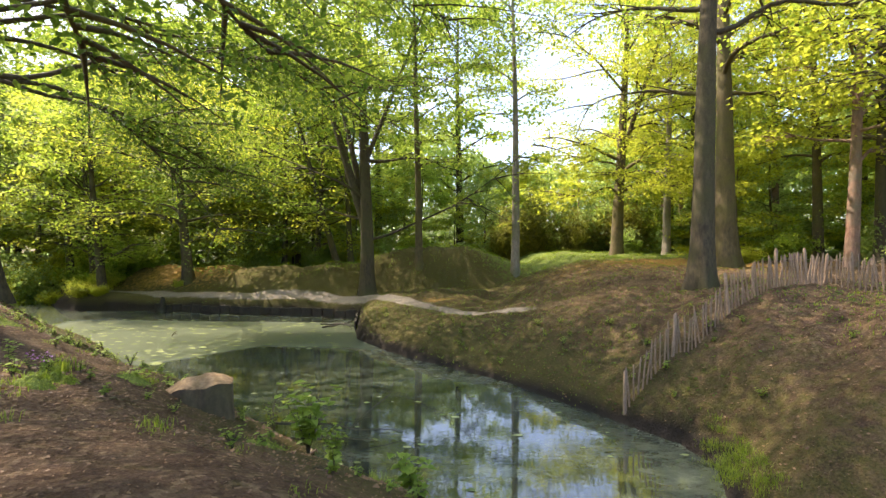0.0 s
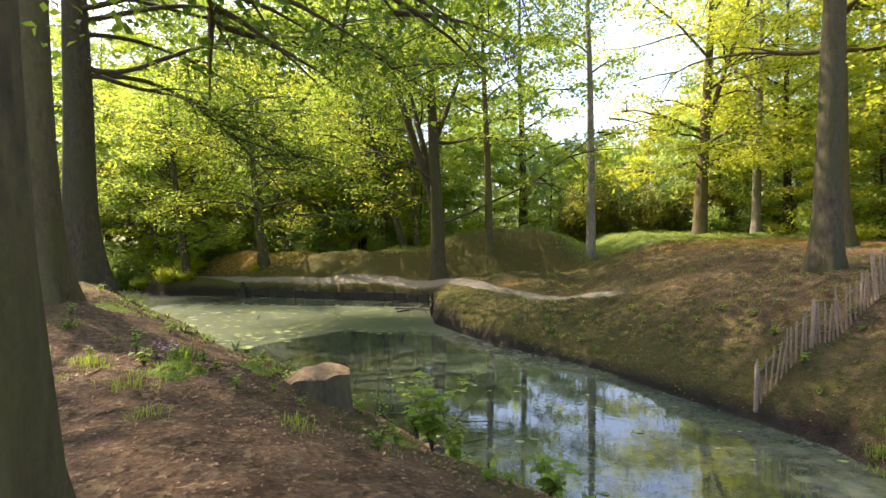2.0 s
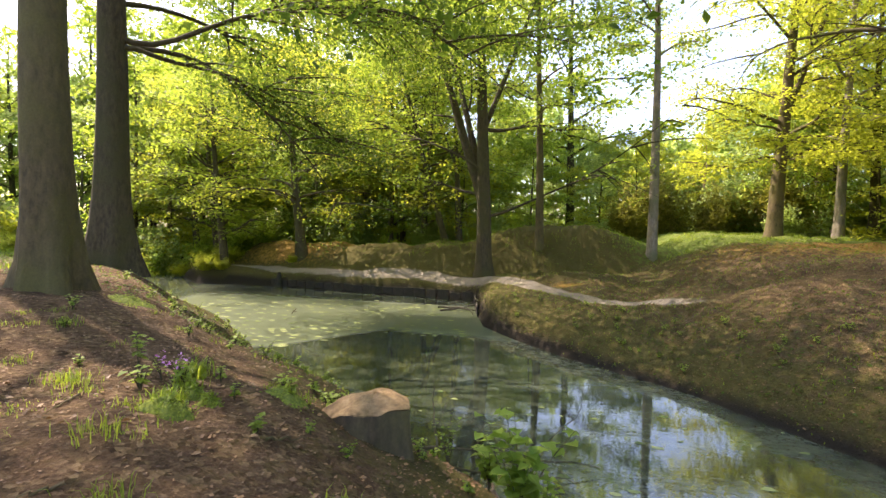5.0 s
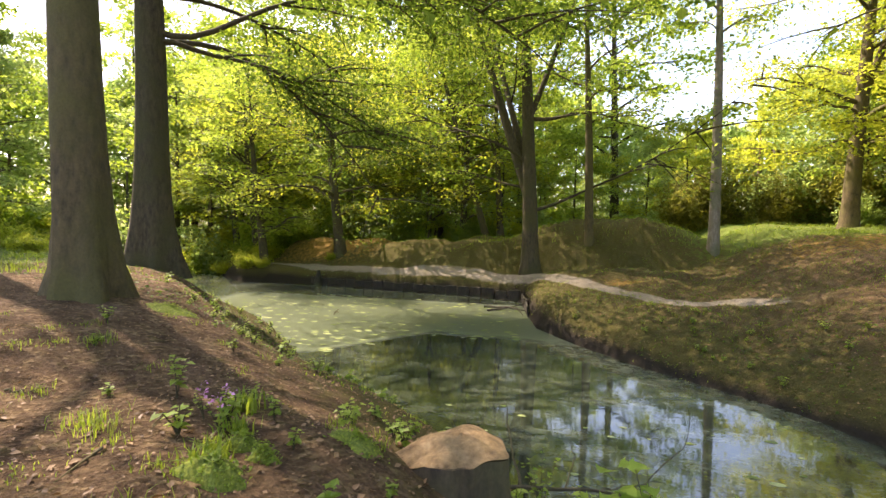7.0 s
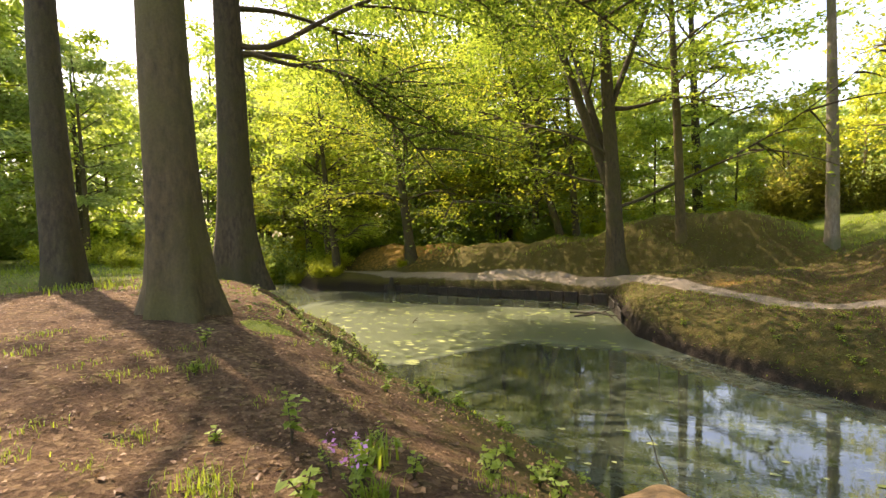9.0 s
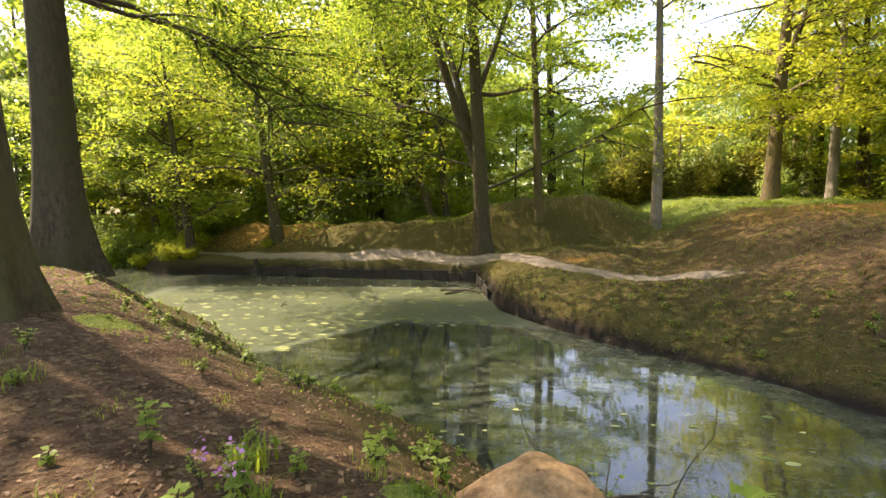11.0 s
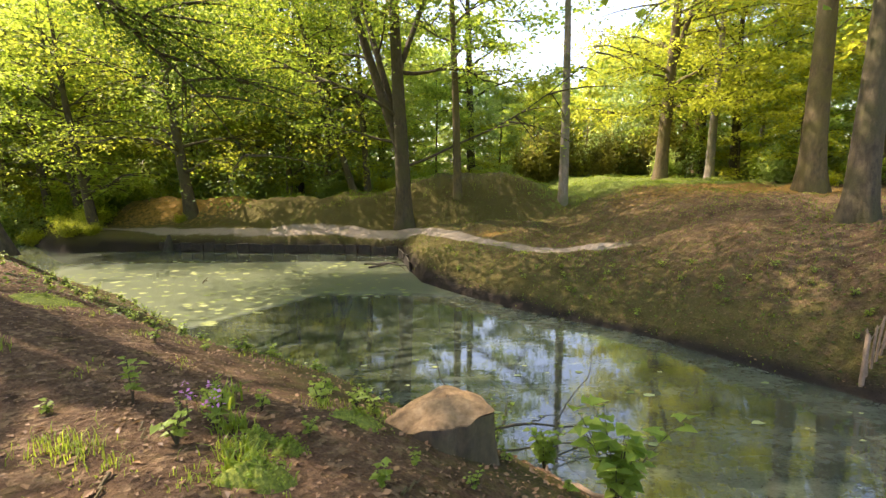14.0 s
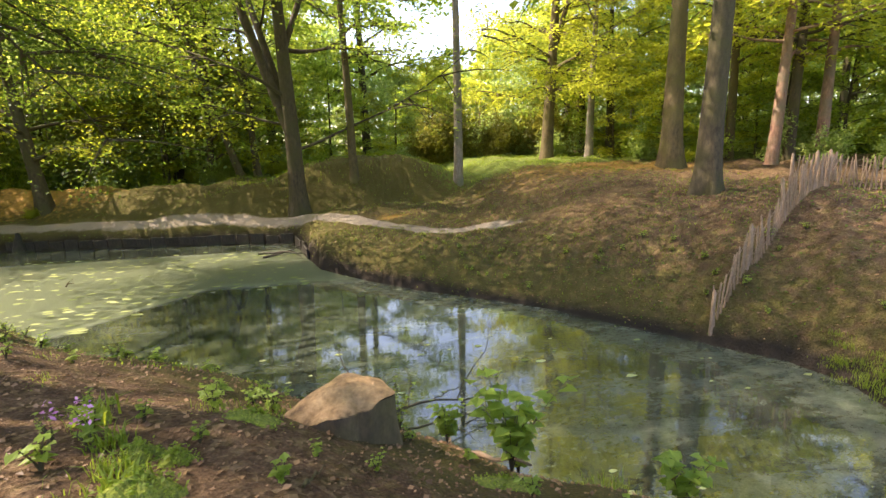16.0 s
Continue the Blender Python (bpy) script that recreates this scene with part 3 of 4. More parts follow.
for ring in ((46, 30), (54, 36), (63, 36)):
    for k in range(ring[1]):
        a = radians(-92 + 184 * (k + rng.uniform(-0.3, 0.3)) / ring[1])
        r = ring[0] + rng.uniform(-4, 4)
        x, y = -3 + r * math.sin(a), 4 + r * math.cos(a)
        if ring[0] < 60 and -15 < x < 15 and y > 30:
            continue
        if a < radians(-48) and ring[0] < 60:
            continue
        which = int(rng.integers(0, 4))
        s = rng.uniform(0.75, 1.1)
        if -4 < x < 14:
            s *= 0.66
        m = Matrix.LocRotScale((x, y, ground_z(x, y)), Euler((0, 0, rng.uniform(0, 6.28))), (s, s, s))
        if first[which]:
            bank[which][0].matrix_basis = m
            first[which] = False
        else:
            copy_thing(bank[which][0], m @ Matrix.Diagonal((*(1 / q for q in bank[which][0].scale), 1)))


for k in range(34):
    if k in (11, 13, 15):
        continue
    if k < 17:
        x, y, s = -62 + 3.7 * k + rng.uniform(-1.5, 1.5), 53 + 5 * (k % 2) + rng.uniform(-1.5, 1.5), rng.uniform(1.4, 1.65)
    elif k < 26:
        x, y, s = -42 - 7 * (k % 2) + rng.uniform(-2, 2), 2.5 + 2.3 * (k - 17) + rng.uniform(-1, 1), rng.uniform(1.35, 1.6)
    else:
        x, y, s = -31 - 5 * (k % 2) + rng.uniform(-1, 1), 4 + 2.4 * (k - 26), rng.uniform(0.55, 0.75)
    which = (0, 3, 0, 1)[k % 4] if k < 26 else (1, 0)[k % 2]
    m = Matrix.LocRotScale((x, y, ground_z(x, y)), Euler((0, 0, rng.uniform(0, 6.28))), (s, s, s))
    copy_thing(bank[which][0], m @ Matrix.Diagonal((*(1 / q for q in bank[which][0].scale), 1)))


# shrubs
def shrub(name, label, leaf, seed, size, height, count, leaf_size):
    rg = np.random.default_rng(seed)
    wood = Wood()
    spots = []
    for k in range(16):
        az, el = rg.uniform(0, 6.28), rg.uniform(0.5, 1.4)
        s = np.linspace(0, 1, 6)
        d = np.array([math.cos(az) * math.cos(el) * size, math.sin(az) * math.cos(el) * size, math.sin(el) * height])
        p = d * s[:, None] * rg.uniform(0.6, 1.1)
        p[:, 2] -= 0.15 * height * s ** 2 + 0.05
        wood.add(*tube(p, 0.03 * (1 - 0.8 * s), 5))
        spots.append((p[1], p[-1]))
    a, b = np.array([q[0] for q in spots]), np.array([q[1] for q in spots])
    w = rg.integers(0, len(spots), count)
    pts = a[w] + (b - a)[w] * rg.uniform(0, 1.1, (count, 1)) + rg.normal(0, 0.16, (count, 3)) * (size, size, height * 0.6)
    pts[:, 2] = np.abs(pts[:, 2])
    root = tagged(new(name), label, "shrub", "undergrowth at the edge of the woods")
    part("stems", wood.mesh("stems", BARK_DARK), root)
    lv, lf = leaves(rg, pts, leaf_size, flat=0.4)
    part("foliage", mesh_of("foliage", lv, lf, leaf, False), root)
    return root


shrubs = [shrub("shrub", "dense green undergrowth shrub", LEAF, 81, 2.4, 3.6, 4000, 0.28),
          # shade is put into the darker leaf colour of this kind
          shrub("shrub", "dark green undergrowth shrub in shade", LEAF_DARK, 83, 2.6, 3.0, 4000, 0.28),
          shrub("yew_shrub", "rusty golden yew thicket in sunlight", LEAF_RUST, 85, 2.6, 5.0, 7000, 0.24),
          shrub("shrub", "pale green hazy undergrowth shrub", LEAF_HAZE, 87, 2.5, 4.2, 4000, 0.28),
          # full sun on this bush is put into its leaf colour
          shrub("shrub", "bright yellow-green bush in full sun", LEAF_SUN_GOLD, 89, 2.4, 3.0, 3500, 0.24)]
first = [True] * 5


def set_shrub(which, x, y, s, turn):
    m = Matrix.LocRotScale((x, y, ground_z(x, y) - 0.05), Euler((0, 0, turn)), (s, s, s))
    if first[which]:
        shrubs[which].matrix_basis = m
        first[which] = False
    else:
        copy_thing(shrubs[which], m @ Matrix.Diagonal((*(1 / q for q in shrubs[which].scale), 1)))


for k in range(64):
    a = radians(-95 + 190 * (k + rng.uniform(-0.4, 0.4)) / 64)
    r = rng.uniform(40, 52) if abs(a) > 0.32 else rng.uniform(54, 60)
    set_shrub(int(rng.choice([3, 4, 3, 0, 3])), -3 + r * math.sin(a), 4 + r * math.cos(a), rng.uniform(0.8, 1.4), rng.uniform(0, 6))
for x, y in ((2.5, 42), (5, 43.5), (7.5, 42), (10, 43), (12, 41)):
    set_shrub(2, x, y, rng.uniform(0.8, 1.1), rng.uniform(0, 6))
for x, y, w, s in ((-36, 30, 1, 1.2), (-34, 36, 4, 1.0), (-30, 38, 0, 1.1), (-40, 34, 1, 1.4), (-44, 26, 0, 1.2), (-27, 17, 4, 0.45), (-24.5, 17.5, 4, 0.4), (-26, 14.5, 4, 0.45), (-25.4, 29.3, 4, 0.46), (-24.2, 29.3, 4, 0.3), (-22.6, 15.0, 4, 0.3), (-29, 34, 0, 0.8), (-16, 37, 0, 0.7), (-19, 39, 3, 0.9), (-24, 38, 0, 0.9), (-12, 40, 3, 0.9), (-8, 41, 3, 0.8), (-27, 33, 0, 0.55), (-25.5, 35.5, 0, 0.6), (-19, 36.5, 3, 0.5), (-14.5, 36, 0, 0.5), (-11, 38, 3, 0.6), (-6, 40, 0, 0.6), (-32, 31.5, 0, 0.6), (14, 31, 3, 0.55), (17, 28.5, 0, 0.6), (20, 26.5, 3, 0.7), (23, 22, 0, 0.7), (11, 38, 3, 0.6), (19, 20, 3, 0.5), (22, 17, 0, 0.6), (16, 34, 0, 0.7), (14, 27.5, 4, 0.35), (18.5, 22.5, 3, 0.5), (21, 19, 4, 0.5), (24, 15, 3, 0.6), (26, 11, 0, 0.8), (-26, 32, 4, 0.45), (-29.2, 31.6, 4, 0.4), (-27.4, 32.6, 4, 0.4), (-32, 33, 4, 0.6), (-20.6, 31.8, 4, 0.22), (-20.5, 38.5, 4, 0.55), (-16.5, 36.5, 4, 0.45), (-13, 37, 3, 0.5), (-9, 39, 4, 0.5), (-4, 43, 4, 0.5), (1, 46, 3, 0.7), (6, 44, 4, 0.6)):
    set_shrub(w, x, y, s, rng.uniform(0, 6))


# haze here is only the lightened leaf colour
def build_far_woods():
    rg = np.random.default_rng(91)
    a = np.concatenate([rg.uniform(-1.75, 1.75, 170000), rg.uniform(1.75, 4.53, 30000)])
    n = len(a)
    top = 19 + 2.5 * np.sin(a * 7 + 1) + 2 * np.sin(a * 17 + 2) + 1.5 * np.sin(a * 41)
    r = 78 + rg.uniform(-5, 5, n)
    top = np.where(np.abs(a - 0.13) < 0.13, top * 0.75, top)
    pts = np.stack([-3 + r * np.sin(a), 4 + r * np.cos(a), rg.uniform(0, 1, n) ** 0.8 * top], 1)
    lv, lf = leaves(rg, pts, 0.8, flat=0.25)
    return tagged(new("far_woods", mesh_of("far_woods", lv, lf, LEAF_HAZE, False)), "hazy green woods closing the park", "woods", kind="stuff")


build_far_woods()


# ---- fence ----
WOOD = bark_material("weathered_chestnut", (0.2, 0.13, 0.08), (0.42, 0.3, 0.2), (0.3, 0.22, 0.14), 9.0)
FENCE = [(2.38, 11.15), (3.6, 11.65), (5.2, 12.35), (7.8, 13.6), (9.0, 14.6), (10.0, 13.7), (11.4, 12.4)]


def pale(height, radius, seed):
    rg = np.random.default_rng(seed)
    wd = Wood()
    p = np.array([(0, 0, -0.15), (0.01, 0, height * 0.5), (0, 0.005, height - 0.06), (0, 0, height)])
    wd.add(*tube(p, [radius, radius * 0.95, radius * 0.9, radius * 0.25], 6))
    return wd.mesh("pale", WOOD)


def build_fence(line, label):
    root = tagged(new("paling_fence"), label, "fence")
    root.location = (*line[0], ground_z(*line[0]))
    post, pales = pale(0.98, 0.045, 1), [pale(0.84, 0.021, k) for k in range(3)]
    post.name = "post"
    rg = np.random.default_rng(7)
    for (ax, ay), (bx, by) in zip(line[:-1], line[1:]):
        length = math.hypot(bx - ax, by - ay)
        n = int(length / 0.115)
        for k in range(n):
            x, y = ax + (bx - ax) * k / n, ay + (by - ay) * k / n
            ob = part("post" if k % 15 == 0 else "pale", post if k % 15 == 0 else pales[k % 3], root)
            ob.location = Vector((x, y, ground_z(x, y))) - root.location
            ob.rotation_euler = (rg.normal(0, 0.07), rg.normal(0, 0.07), rg.uniform(0, 6))
            ob.scale = (1, 1, rg.uniform(0.92, 1.06))
    for h in (0.22, 0.66):
        wd = Wood()
        for (ax, ay), (bx, by) in zip(line[:-1], line[1:]):
            k = np.linspace(0, 1, 30)
            p = np.stack([ax + (bx - ax) * k, ay + (by - ay) * k, 0 * k], 1)
            p[:, 2] = plan(p[:, 0], p[:, 1])[0] + h
            wd.add(*tube(p - np.array(root.location), np.full(30, 0.006), 4))
        part("wire", wd.mesh("wire", WOOD), root, "thin twisted wire")


build_fence(FENCE, "low weathered chestnut paling fence running up from the pond")
build_fence([(9.1, 15.9), (10.6, 15.7), (11.8, 14.8)], "short weathered paling fence round a planted corner")


# ---- stump ----
def cut_material():
    m, nodes, links, b = material("weathered_cut_wood")
    v = coords(m)
    rings = node(m, "ShaderNodeTexWave", Scale=5.0, Distortion=9.0, Detail=3.0)
    rings.wave_type, rings.rings_direction = "RINGS", "Z"
    links.new(v, rings.inputs["Vector"])
    c = ramp(m, noise_tex(m, v, 7, 8, 0.75), [(0.32, (0.085, 0.052, 0.02)), (0.5, (0.25, 0.16, 0.07)), (0.7, (0.4, 0.28, 0.14))])
    c = blend(m, 0.12, c, rings.outputs["Color"], "MULTIPLY")
    links.new(c, b.inputs["Base Color"])
    b.inputs["Roughness"].default_value = 0.85
    bump(m, noise_tex(m, v, 14, 7, 0.7), 0.9, 0.03)
    return m


CUT = cut_material()
STUMP_BARK = bark_material("stump_bark", (0.05, 0.036, 0.02), (0.17, 0.125, 0.065), (0.1, 0.09, 0.03), 4.0)


def build_stump(x, y, top_z, radius, foot_z):
    root = tagged(new("tree_stump"), "broad weathered beech stump with a domed cut top on the bank", "stump")
    root.location = (x, y, foot_z)
    high = top_z - foot_z
    a = np.linspace(0, 2 * np.pi, 56, endpoint=False)
    groove = 1 - 0.22 * np.exp(-(((a - 5.0) / 0.16) ** 2)) - 0.12 * np.exp(-(((a - 4.2) / 0.12) ** 2))
    lobes = 1 + 0.07 * np.cos(a * 4 + 0.6) + 0.04 * np.cos(a * 7 + 2)
    rim = 1.0 - 0.2 * np.clip(np.cos(a - 3.2), 0, 1) ** 2 - 0.02 * np.cos(a * 5)
    shoulder = 1 + 0.45 * np.clip(np.cos(a - 3.3), 0, 1) ** 3
    rows_, levels = [], np.linspace(0, 1, 14)
    for k in levels:
        spreadf = 1 + 0.42 * (1 - k) ** 2 * (1 + 0.5 * np.cos(a * 5 + 1)) + 0.55 * (1 - k) ** 1.2 * np.clip(np.cos(a - 3.4), 0, 1) ** 4
        r = radius * lobes * (1 + (shoulder - 1) * k) * (groove if k < 0.97 else 1 - (1 - groove) * 0.8) * spreadf
        rows_.append(np.stack([np.cos(a) * r, np.sin(a) * r, -0.35 + (high * rim + 0.35) * k], 1))
    side = np.concatenate(rows_)
    i = np.arange(len(side)).reshape(len(levels), 56)
    j = np.roll(i, -1, 1)
    part("bark_body", mesh_of("bark_body", side, np.stack([i[:-1], j[:-1], j[1:], i[1:]], -1).reshape(-1, 4), STUMP_BARK), root, "grey-brown fluted bark with deep grooves")
    rows_ = []
    for k in (1.01, 0.97, 0.85, 0.65, 0.45, 0.25, 0.02):
        edge = side[-56:]
        p = edge * (k, k, 1)
        p[:, 2] = edge[:, 2] * k ** 2 + high * 1.0 * (1 - k ** 2) + 0.1 * (1 - k ** 2) + 0.004 + 0.012 * np.sin(a * 3 + k * 9)
        rows_.append(p)
    cap = np.concatenate(rows_)
    i = np.arange(len(cap)).reshape(7, 56)
    j = np.roll(i, -1, 1)
    part("cut_top", mesh_of("cut_top", cap, np.stack([i[:-1], j[:-1], j[1:], i[1:]], -1).reshape(-1, 4), CUT), root, "sun-bleached cut wood")
    return root


build_stump(-4.87, 7.36, -0.78, 0.39, -1.55)

# ---- retaining edge of the far path ----
BOARD = bark_material("wet_dark_boards", (0.018, 0.014, 0.01), (0.06, 0.045, 0.03), (0.04, 0.045, 0.02), 6.0)


def box_mesh(name, sx, sy, sz, mat, worn=0.012):
    bm = bmesh.new()
    bmesh.ops.create_cube(bm, size=1, matrix=Matrix.Diagonal((sx, sy, sz, 1)))
    bmesh.ops.bevel(bm, geom=bm.edges[:], offset=worn, segments=1, affect="EDGES")
    return from_bm(name, bm, mat)


def build_edging():
    root = tagged(new("timber_edging"), "dark wet timber boards holding the path above the pond", "edging")
    root.location = (-15, 27.9, WATER_Z)
    line = NORTH[13:18]
    board = box_mesh("board", 0.62, 0.07, 0.75, BOARD)
    rg = np.random.default_rng(3)
    for (ax, ay), (bx, by) in zip(line[:-1], line[1:]):
        n = int(math.hypot(bx - ax, by - ay) / 0.6)
        for k in range(n):
            q = (k + 0.5) / n
            ob = part("board", board, root)
            ob.location = Vector((ax + (bx - ax) * q, ay + (by - ay) * q, WATER_Z + 0.1 + rg.uniform(-0.06, 0.04))) - root.location
            ob.rotation_euler = (rg.normal(0, 0.04), rg.normal(0, 0.03), math.atan2(by - ay, bx - ax) + rg.normal(0, 0.03))


build_edging()


def snag(name, label, x, y, z, pts, radii, mat, category="branch"):
    wd = Wood()
    for p, r in zip(pts, radii):
        p = np.array(p, float)
        s = np.linspace(0, 1, len(p))
        q = np.linspace(0, 1, 12)
        fine = np.stack([np.interp(q, s, p[:, c]) for c in range(3)], 1)
        fine += 0.02 * np.sin(q * 17)[:, None] * np.array([0.4, 1, 0.6])
        wd.add(*tube(fine, r * (1 - 0.75 * q), 7))
    ob = tagged(new(name, wd.mesh(name, mat)), label, category)
    ob.location = (x, y, z)
    return ob


snag("blackened_stub", "blackened pointed stump at the water's edge", -19.6, 28.6, WATER_Z - 0.1, [[(0, 0, -0.1), (0, 0, 0.45), (0.05, 0, 1.0)]], [0.34], BOARD, "stump")
snag("fallen_branch", "bare forked branch lying over the water behind the stump", -4.6, 9.3, WATER_Z, [[(-0.3, -0.5, 0.6), (0.6, 0.1, 0.45), (1.5, 0.5, 0.2), (2.3, 0.75, 0.1)], [(-0.2, -0.5, 0.4), (0.8, -0.1, 0.22), (1.6, 0.2, 0.14), (2.0, 0.2, 0.05)], [(0, -0.2, 0.5), (-0.3, 0.7, 0.75), (-0.5, 1.5, 0.95)], [(1.3, 0.4, 0.25), (1.5, 0.7, 0.4), (2.0, 1.1, 0.75), (2.05, 1.2, 1.2)], [(0.9, 0.25, 0.38), (1.2, 0.6, 0.3), (1.7, 0.8, 0.35)], [(0.5, 0.05, 0.45), (0.6, 0.3, 0.75), (0.5, 0.4, 0.95)], [(1.0, 0.0, 0.2), (1.3, -0.3, 0.1), (1.45, -0.5, 0.02)], [(1.6, 0.5, 0.2), (1.75, 0.3, 0.1), (1.9, 0.1, 0.02)]], [0.026, 0.02, 0.018, 0.012, 0.012, 0.01, 0.01, 0.008], BARK_DARK)
snag("fallen_pole", "pale bare pole leaning into the water by the stump", -3.75, 8.4, WATER_Z, [[(0, 0, 0.35), (0.3, -0.55, 0.55), (0.62, -1.2, 0.85)], [(0.06, -0.08, 0.4), (0.02, 0.1, 0.5)]], [0.05, 0.03], WOOD)
snag("sunken_branch", "dark twig poking up through the duckweed", -13.9, 20.6, WATER_Z, [[(0, 0, -0.1), (0.12, 0, 0.12), (0.3, 0, 0.25)], [(0.1, 0, 0.1), (0.3, 0, 0.1)]], [0.03, 0.02], BARK_DARK)
snag("sunken_branch", "dark brushwood lying in the water by the bank", -7.2, 23.6, WATER_Z, [[(-1.2, 0.5, 0.05), (0, 0, 0.15), (1.1, -0.6, 0.1)], [(-0.9, -0.3, 0.02), (0, 0.2, 0.12), (0.6, 0.9, 0.25)], [(-0.4, 0.8, 0.02), (0.3, 0.2, 0.1), (0.7, -0.9, 0.02)]], [0.06, 0.05, 0.04], BOARD)


# ---- small plants and litter ----
GRASS = leaf_material("grass_blade", (0.06, 0.12, 0.012), (0.14, 0.22, 0.03), (0.3, 0.42, 0.03), (0.55, 0.65, 0.06), 0.45)
HERB = leaf_material("herb_leaf", (0.1, 0.18, 0.025), (0.24, 0.34, 0.06), (0.35, 0.5, 0.04), (0.6, 0.72, 0.1), 0.45)
PETAL = leaf_material("pink_petal", (0.45, 0.16, 0.4), (0.7, 0.35, 0.62), (0.6, 0.25, 0.5), (0.8, 0.4, 0.7), 0.3)
LITTER = leaf_material("dead_leaf", (0.07, 0.038, 0.018), (0.29, 0.18, 0.09), (0.2, 0.1, 0.03), (0.4, 0.24, 0.08), 0.15)
PAD = leaf_material("floating_leaf", (0.12, 0.17, 0.04), (0.42, 0.46, 0.2), (0.2, 0.3, 0.05), (0.3, 0.4, 0.1), 0.15)


def blades(rg, n, wide, high, width):
    """Curved grass blades of three joints, round the origin."""
    az, out = rg.uniform(0, 6.28, n), rg.uniform(0.2, 0.9, n)
    base = np.stack([rg.normal(0, wide, n), rg.normal(0, wide, n), 0 * az - 0.02], 1)
    h = high * rg.uniform(0.5, 1.1, n)
    d = np.stack([np.cos(az), np.sin(az), 0 * az], 1)
    s = np.stack([-np.sin(az), np.cos(az), 0 * az], 1) * width
    mid = base + d * (h * out * 0.3)[:, None] + np.array([0, 0, 1]) * (h * 0.65)[:, None]
    tip = base + d * (h * out)[:, None] + np.array([0, 0, 1]) * (h * (1.05 - 0.4 * out))[:, None]
    v = np.stack([base - s, base + s, mid + s * 0.7, mid - s * 0.7, tip + s * 0.1, tip - s * 0.1], 1).reshape(-1, 3)
    k = np.arange(n)[:, None] * 6
    return v, np.concatenate([k + [0, 1, 2, 3], k + [3, 2, 4, 5]])


def broad_leaf(rg, at, d, size):
    """A lobed leaf: a fan of seven points folded along its rib."""
    side = np.cross(d, (0, 0, 1))
    side /= np.linalg.norm(side) + 1e-9
    up = np.cross(side, d)
    out = [(0, 0), (0.35, 0.3), (0.2, 0.52), (0.6, 0.36), (1, 0), (0.6, -0.36), (0.2, -0.52), (0.35, -0.3)]
    v = [at + d * size * p + side * size * q + up * size * (0.25 * abs(q) - 0.15 * p * p) for p, q in out]
    return np.array(v), np.array([(0, 1, 3, 4), (1, 2, 3, 3), (0, 4, 5, 7), (7, 5, 6, 6)])


def seedling(name, label, seed, stems, high, size, per, mat, category="plant", group=""):
    rg = np.random.default_rng(seed)
    wd, lv, lf, n = Wood(), [], [], 0
    for k in range(stems):
        az, tilt = rg.uniform(0, 6.28), rg.uniform(0.05, 0.5)
        h = high * rg.uniform(0.6, 1.1)
        q = np.linspace(0, 1, 6)
        p = np.stack([np.cos(az) * tilt * h * q ** 1.5, np.sin(az) * tilt * h * q ** 1.5, h * q - 0.02], 1)
        wd.add(*tube(p, 0.006 * (1 - 0.6 * q) * (1 + size * 2), 5))
        for j in range(per):
            g = 0.3 + 0.7 * (j + 1) / per
            at = np.array([np.interp(g, q, p[:, c]) for c in range(3)])
            a2 = j * 2.4 + rg.uniform(0, 1)
            e = rg.uniform(-0.3, 0.5)
            v, f = broad_leaf(rg, at, np.array([math.cos(a2) * math.cos(e), math.sin(a2) * math.cos(e), math.sin(e)]), size * rg.uniform(0.6, 1.15))
            lv.append(v)
            lf.append(f + n)
            n += len(v)
    root = tagged(new(name), label, category, group)
    if stems < 8:
        part("stem", wd.mesh("stem", BARK_DARK), root)
    else:
        for v, f in zip(wd.v, wd.f):
            part("stem", mesh_of("stem", v, f - f.min(), BARK_DARK), root)
    quads = np.concatenate(lf)
    bm = bmesh.new()
    vs = [bm.verts.new(c) for c in np.concatenate(lv)]
    for f in quads:
        bm.faces.new([vs[i] for i in dict.fromkeys(f.tolist())])
    part("foliage", from_bm("foliage", bm, mat), root)
    return root


def tuft(name, label, seed, n, wide, high, width, mat, category="grass", group=""):
    v, f = blades(np.random.default_rng(seed), n, wide, high, width)
    return tagged(new(name, mesh_of(name, v, f, mat, False)), label, category, group)


def put(ob, x, y, turn=0.0, s=1.0, fresh=True):
    m = Matrix.LocRotScale((x, y, ground_z(x, y)), Euler((0, 0, turn)), (s, s, s))
    if fresh:
        ob.matrix_basis = m
        return ob
    return copy_thing(ob, m @ Matrix.Diagonal((*(1 / q for q in ob.scale), 1)))


def litter(name, label, x0, x1, y0, y1, n, size, seed, mat=LITTER):
    rg = np.random.default_rng(seed)
    p = np.stack([rg.uniform(x0, x1, n), rg.uniform(y0, y1, n)], 1)
    z, dn, ds, wet = plan(p[:, 0], p[:, 1])
    keep = ~wet & (np.minimum(dn, ds) > 0.2) & (far_from(p[:, 0], p[:, 1], FARPATH) > 0.6)
    pts = np.column_stack([p, z + 0.012])[keep]
    lv, lf = leaves(rg, pts, size, flat=1.8)
    return tagged(new(name, mesh_of(name, lv, lf, mat, False)), label, "litter", kind="stuff")


litter("leaf_litter", "scattered brown dead leaves on the near bank", -20, 4, 1.5, 20, 42000, 0.032, 201)
litter("leaf_litter", "scattered brown dead leaves on the far slope", -8, 14, 5, 30, 20000, 0.06, 203)
litter("moss_flecks", "small olive moss clumps on the far bank", -22, 9, 10, 36, 26000, 0.08, 205, LEAF_DARK)


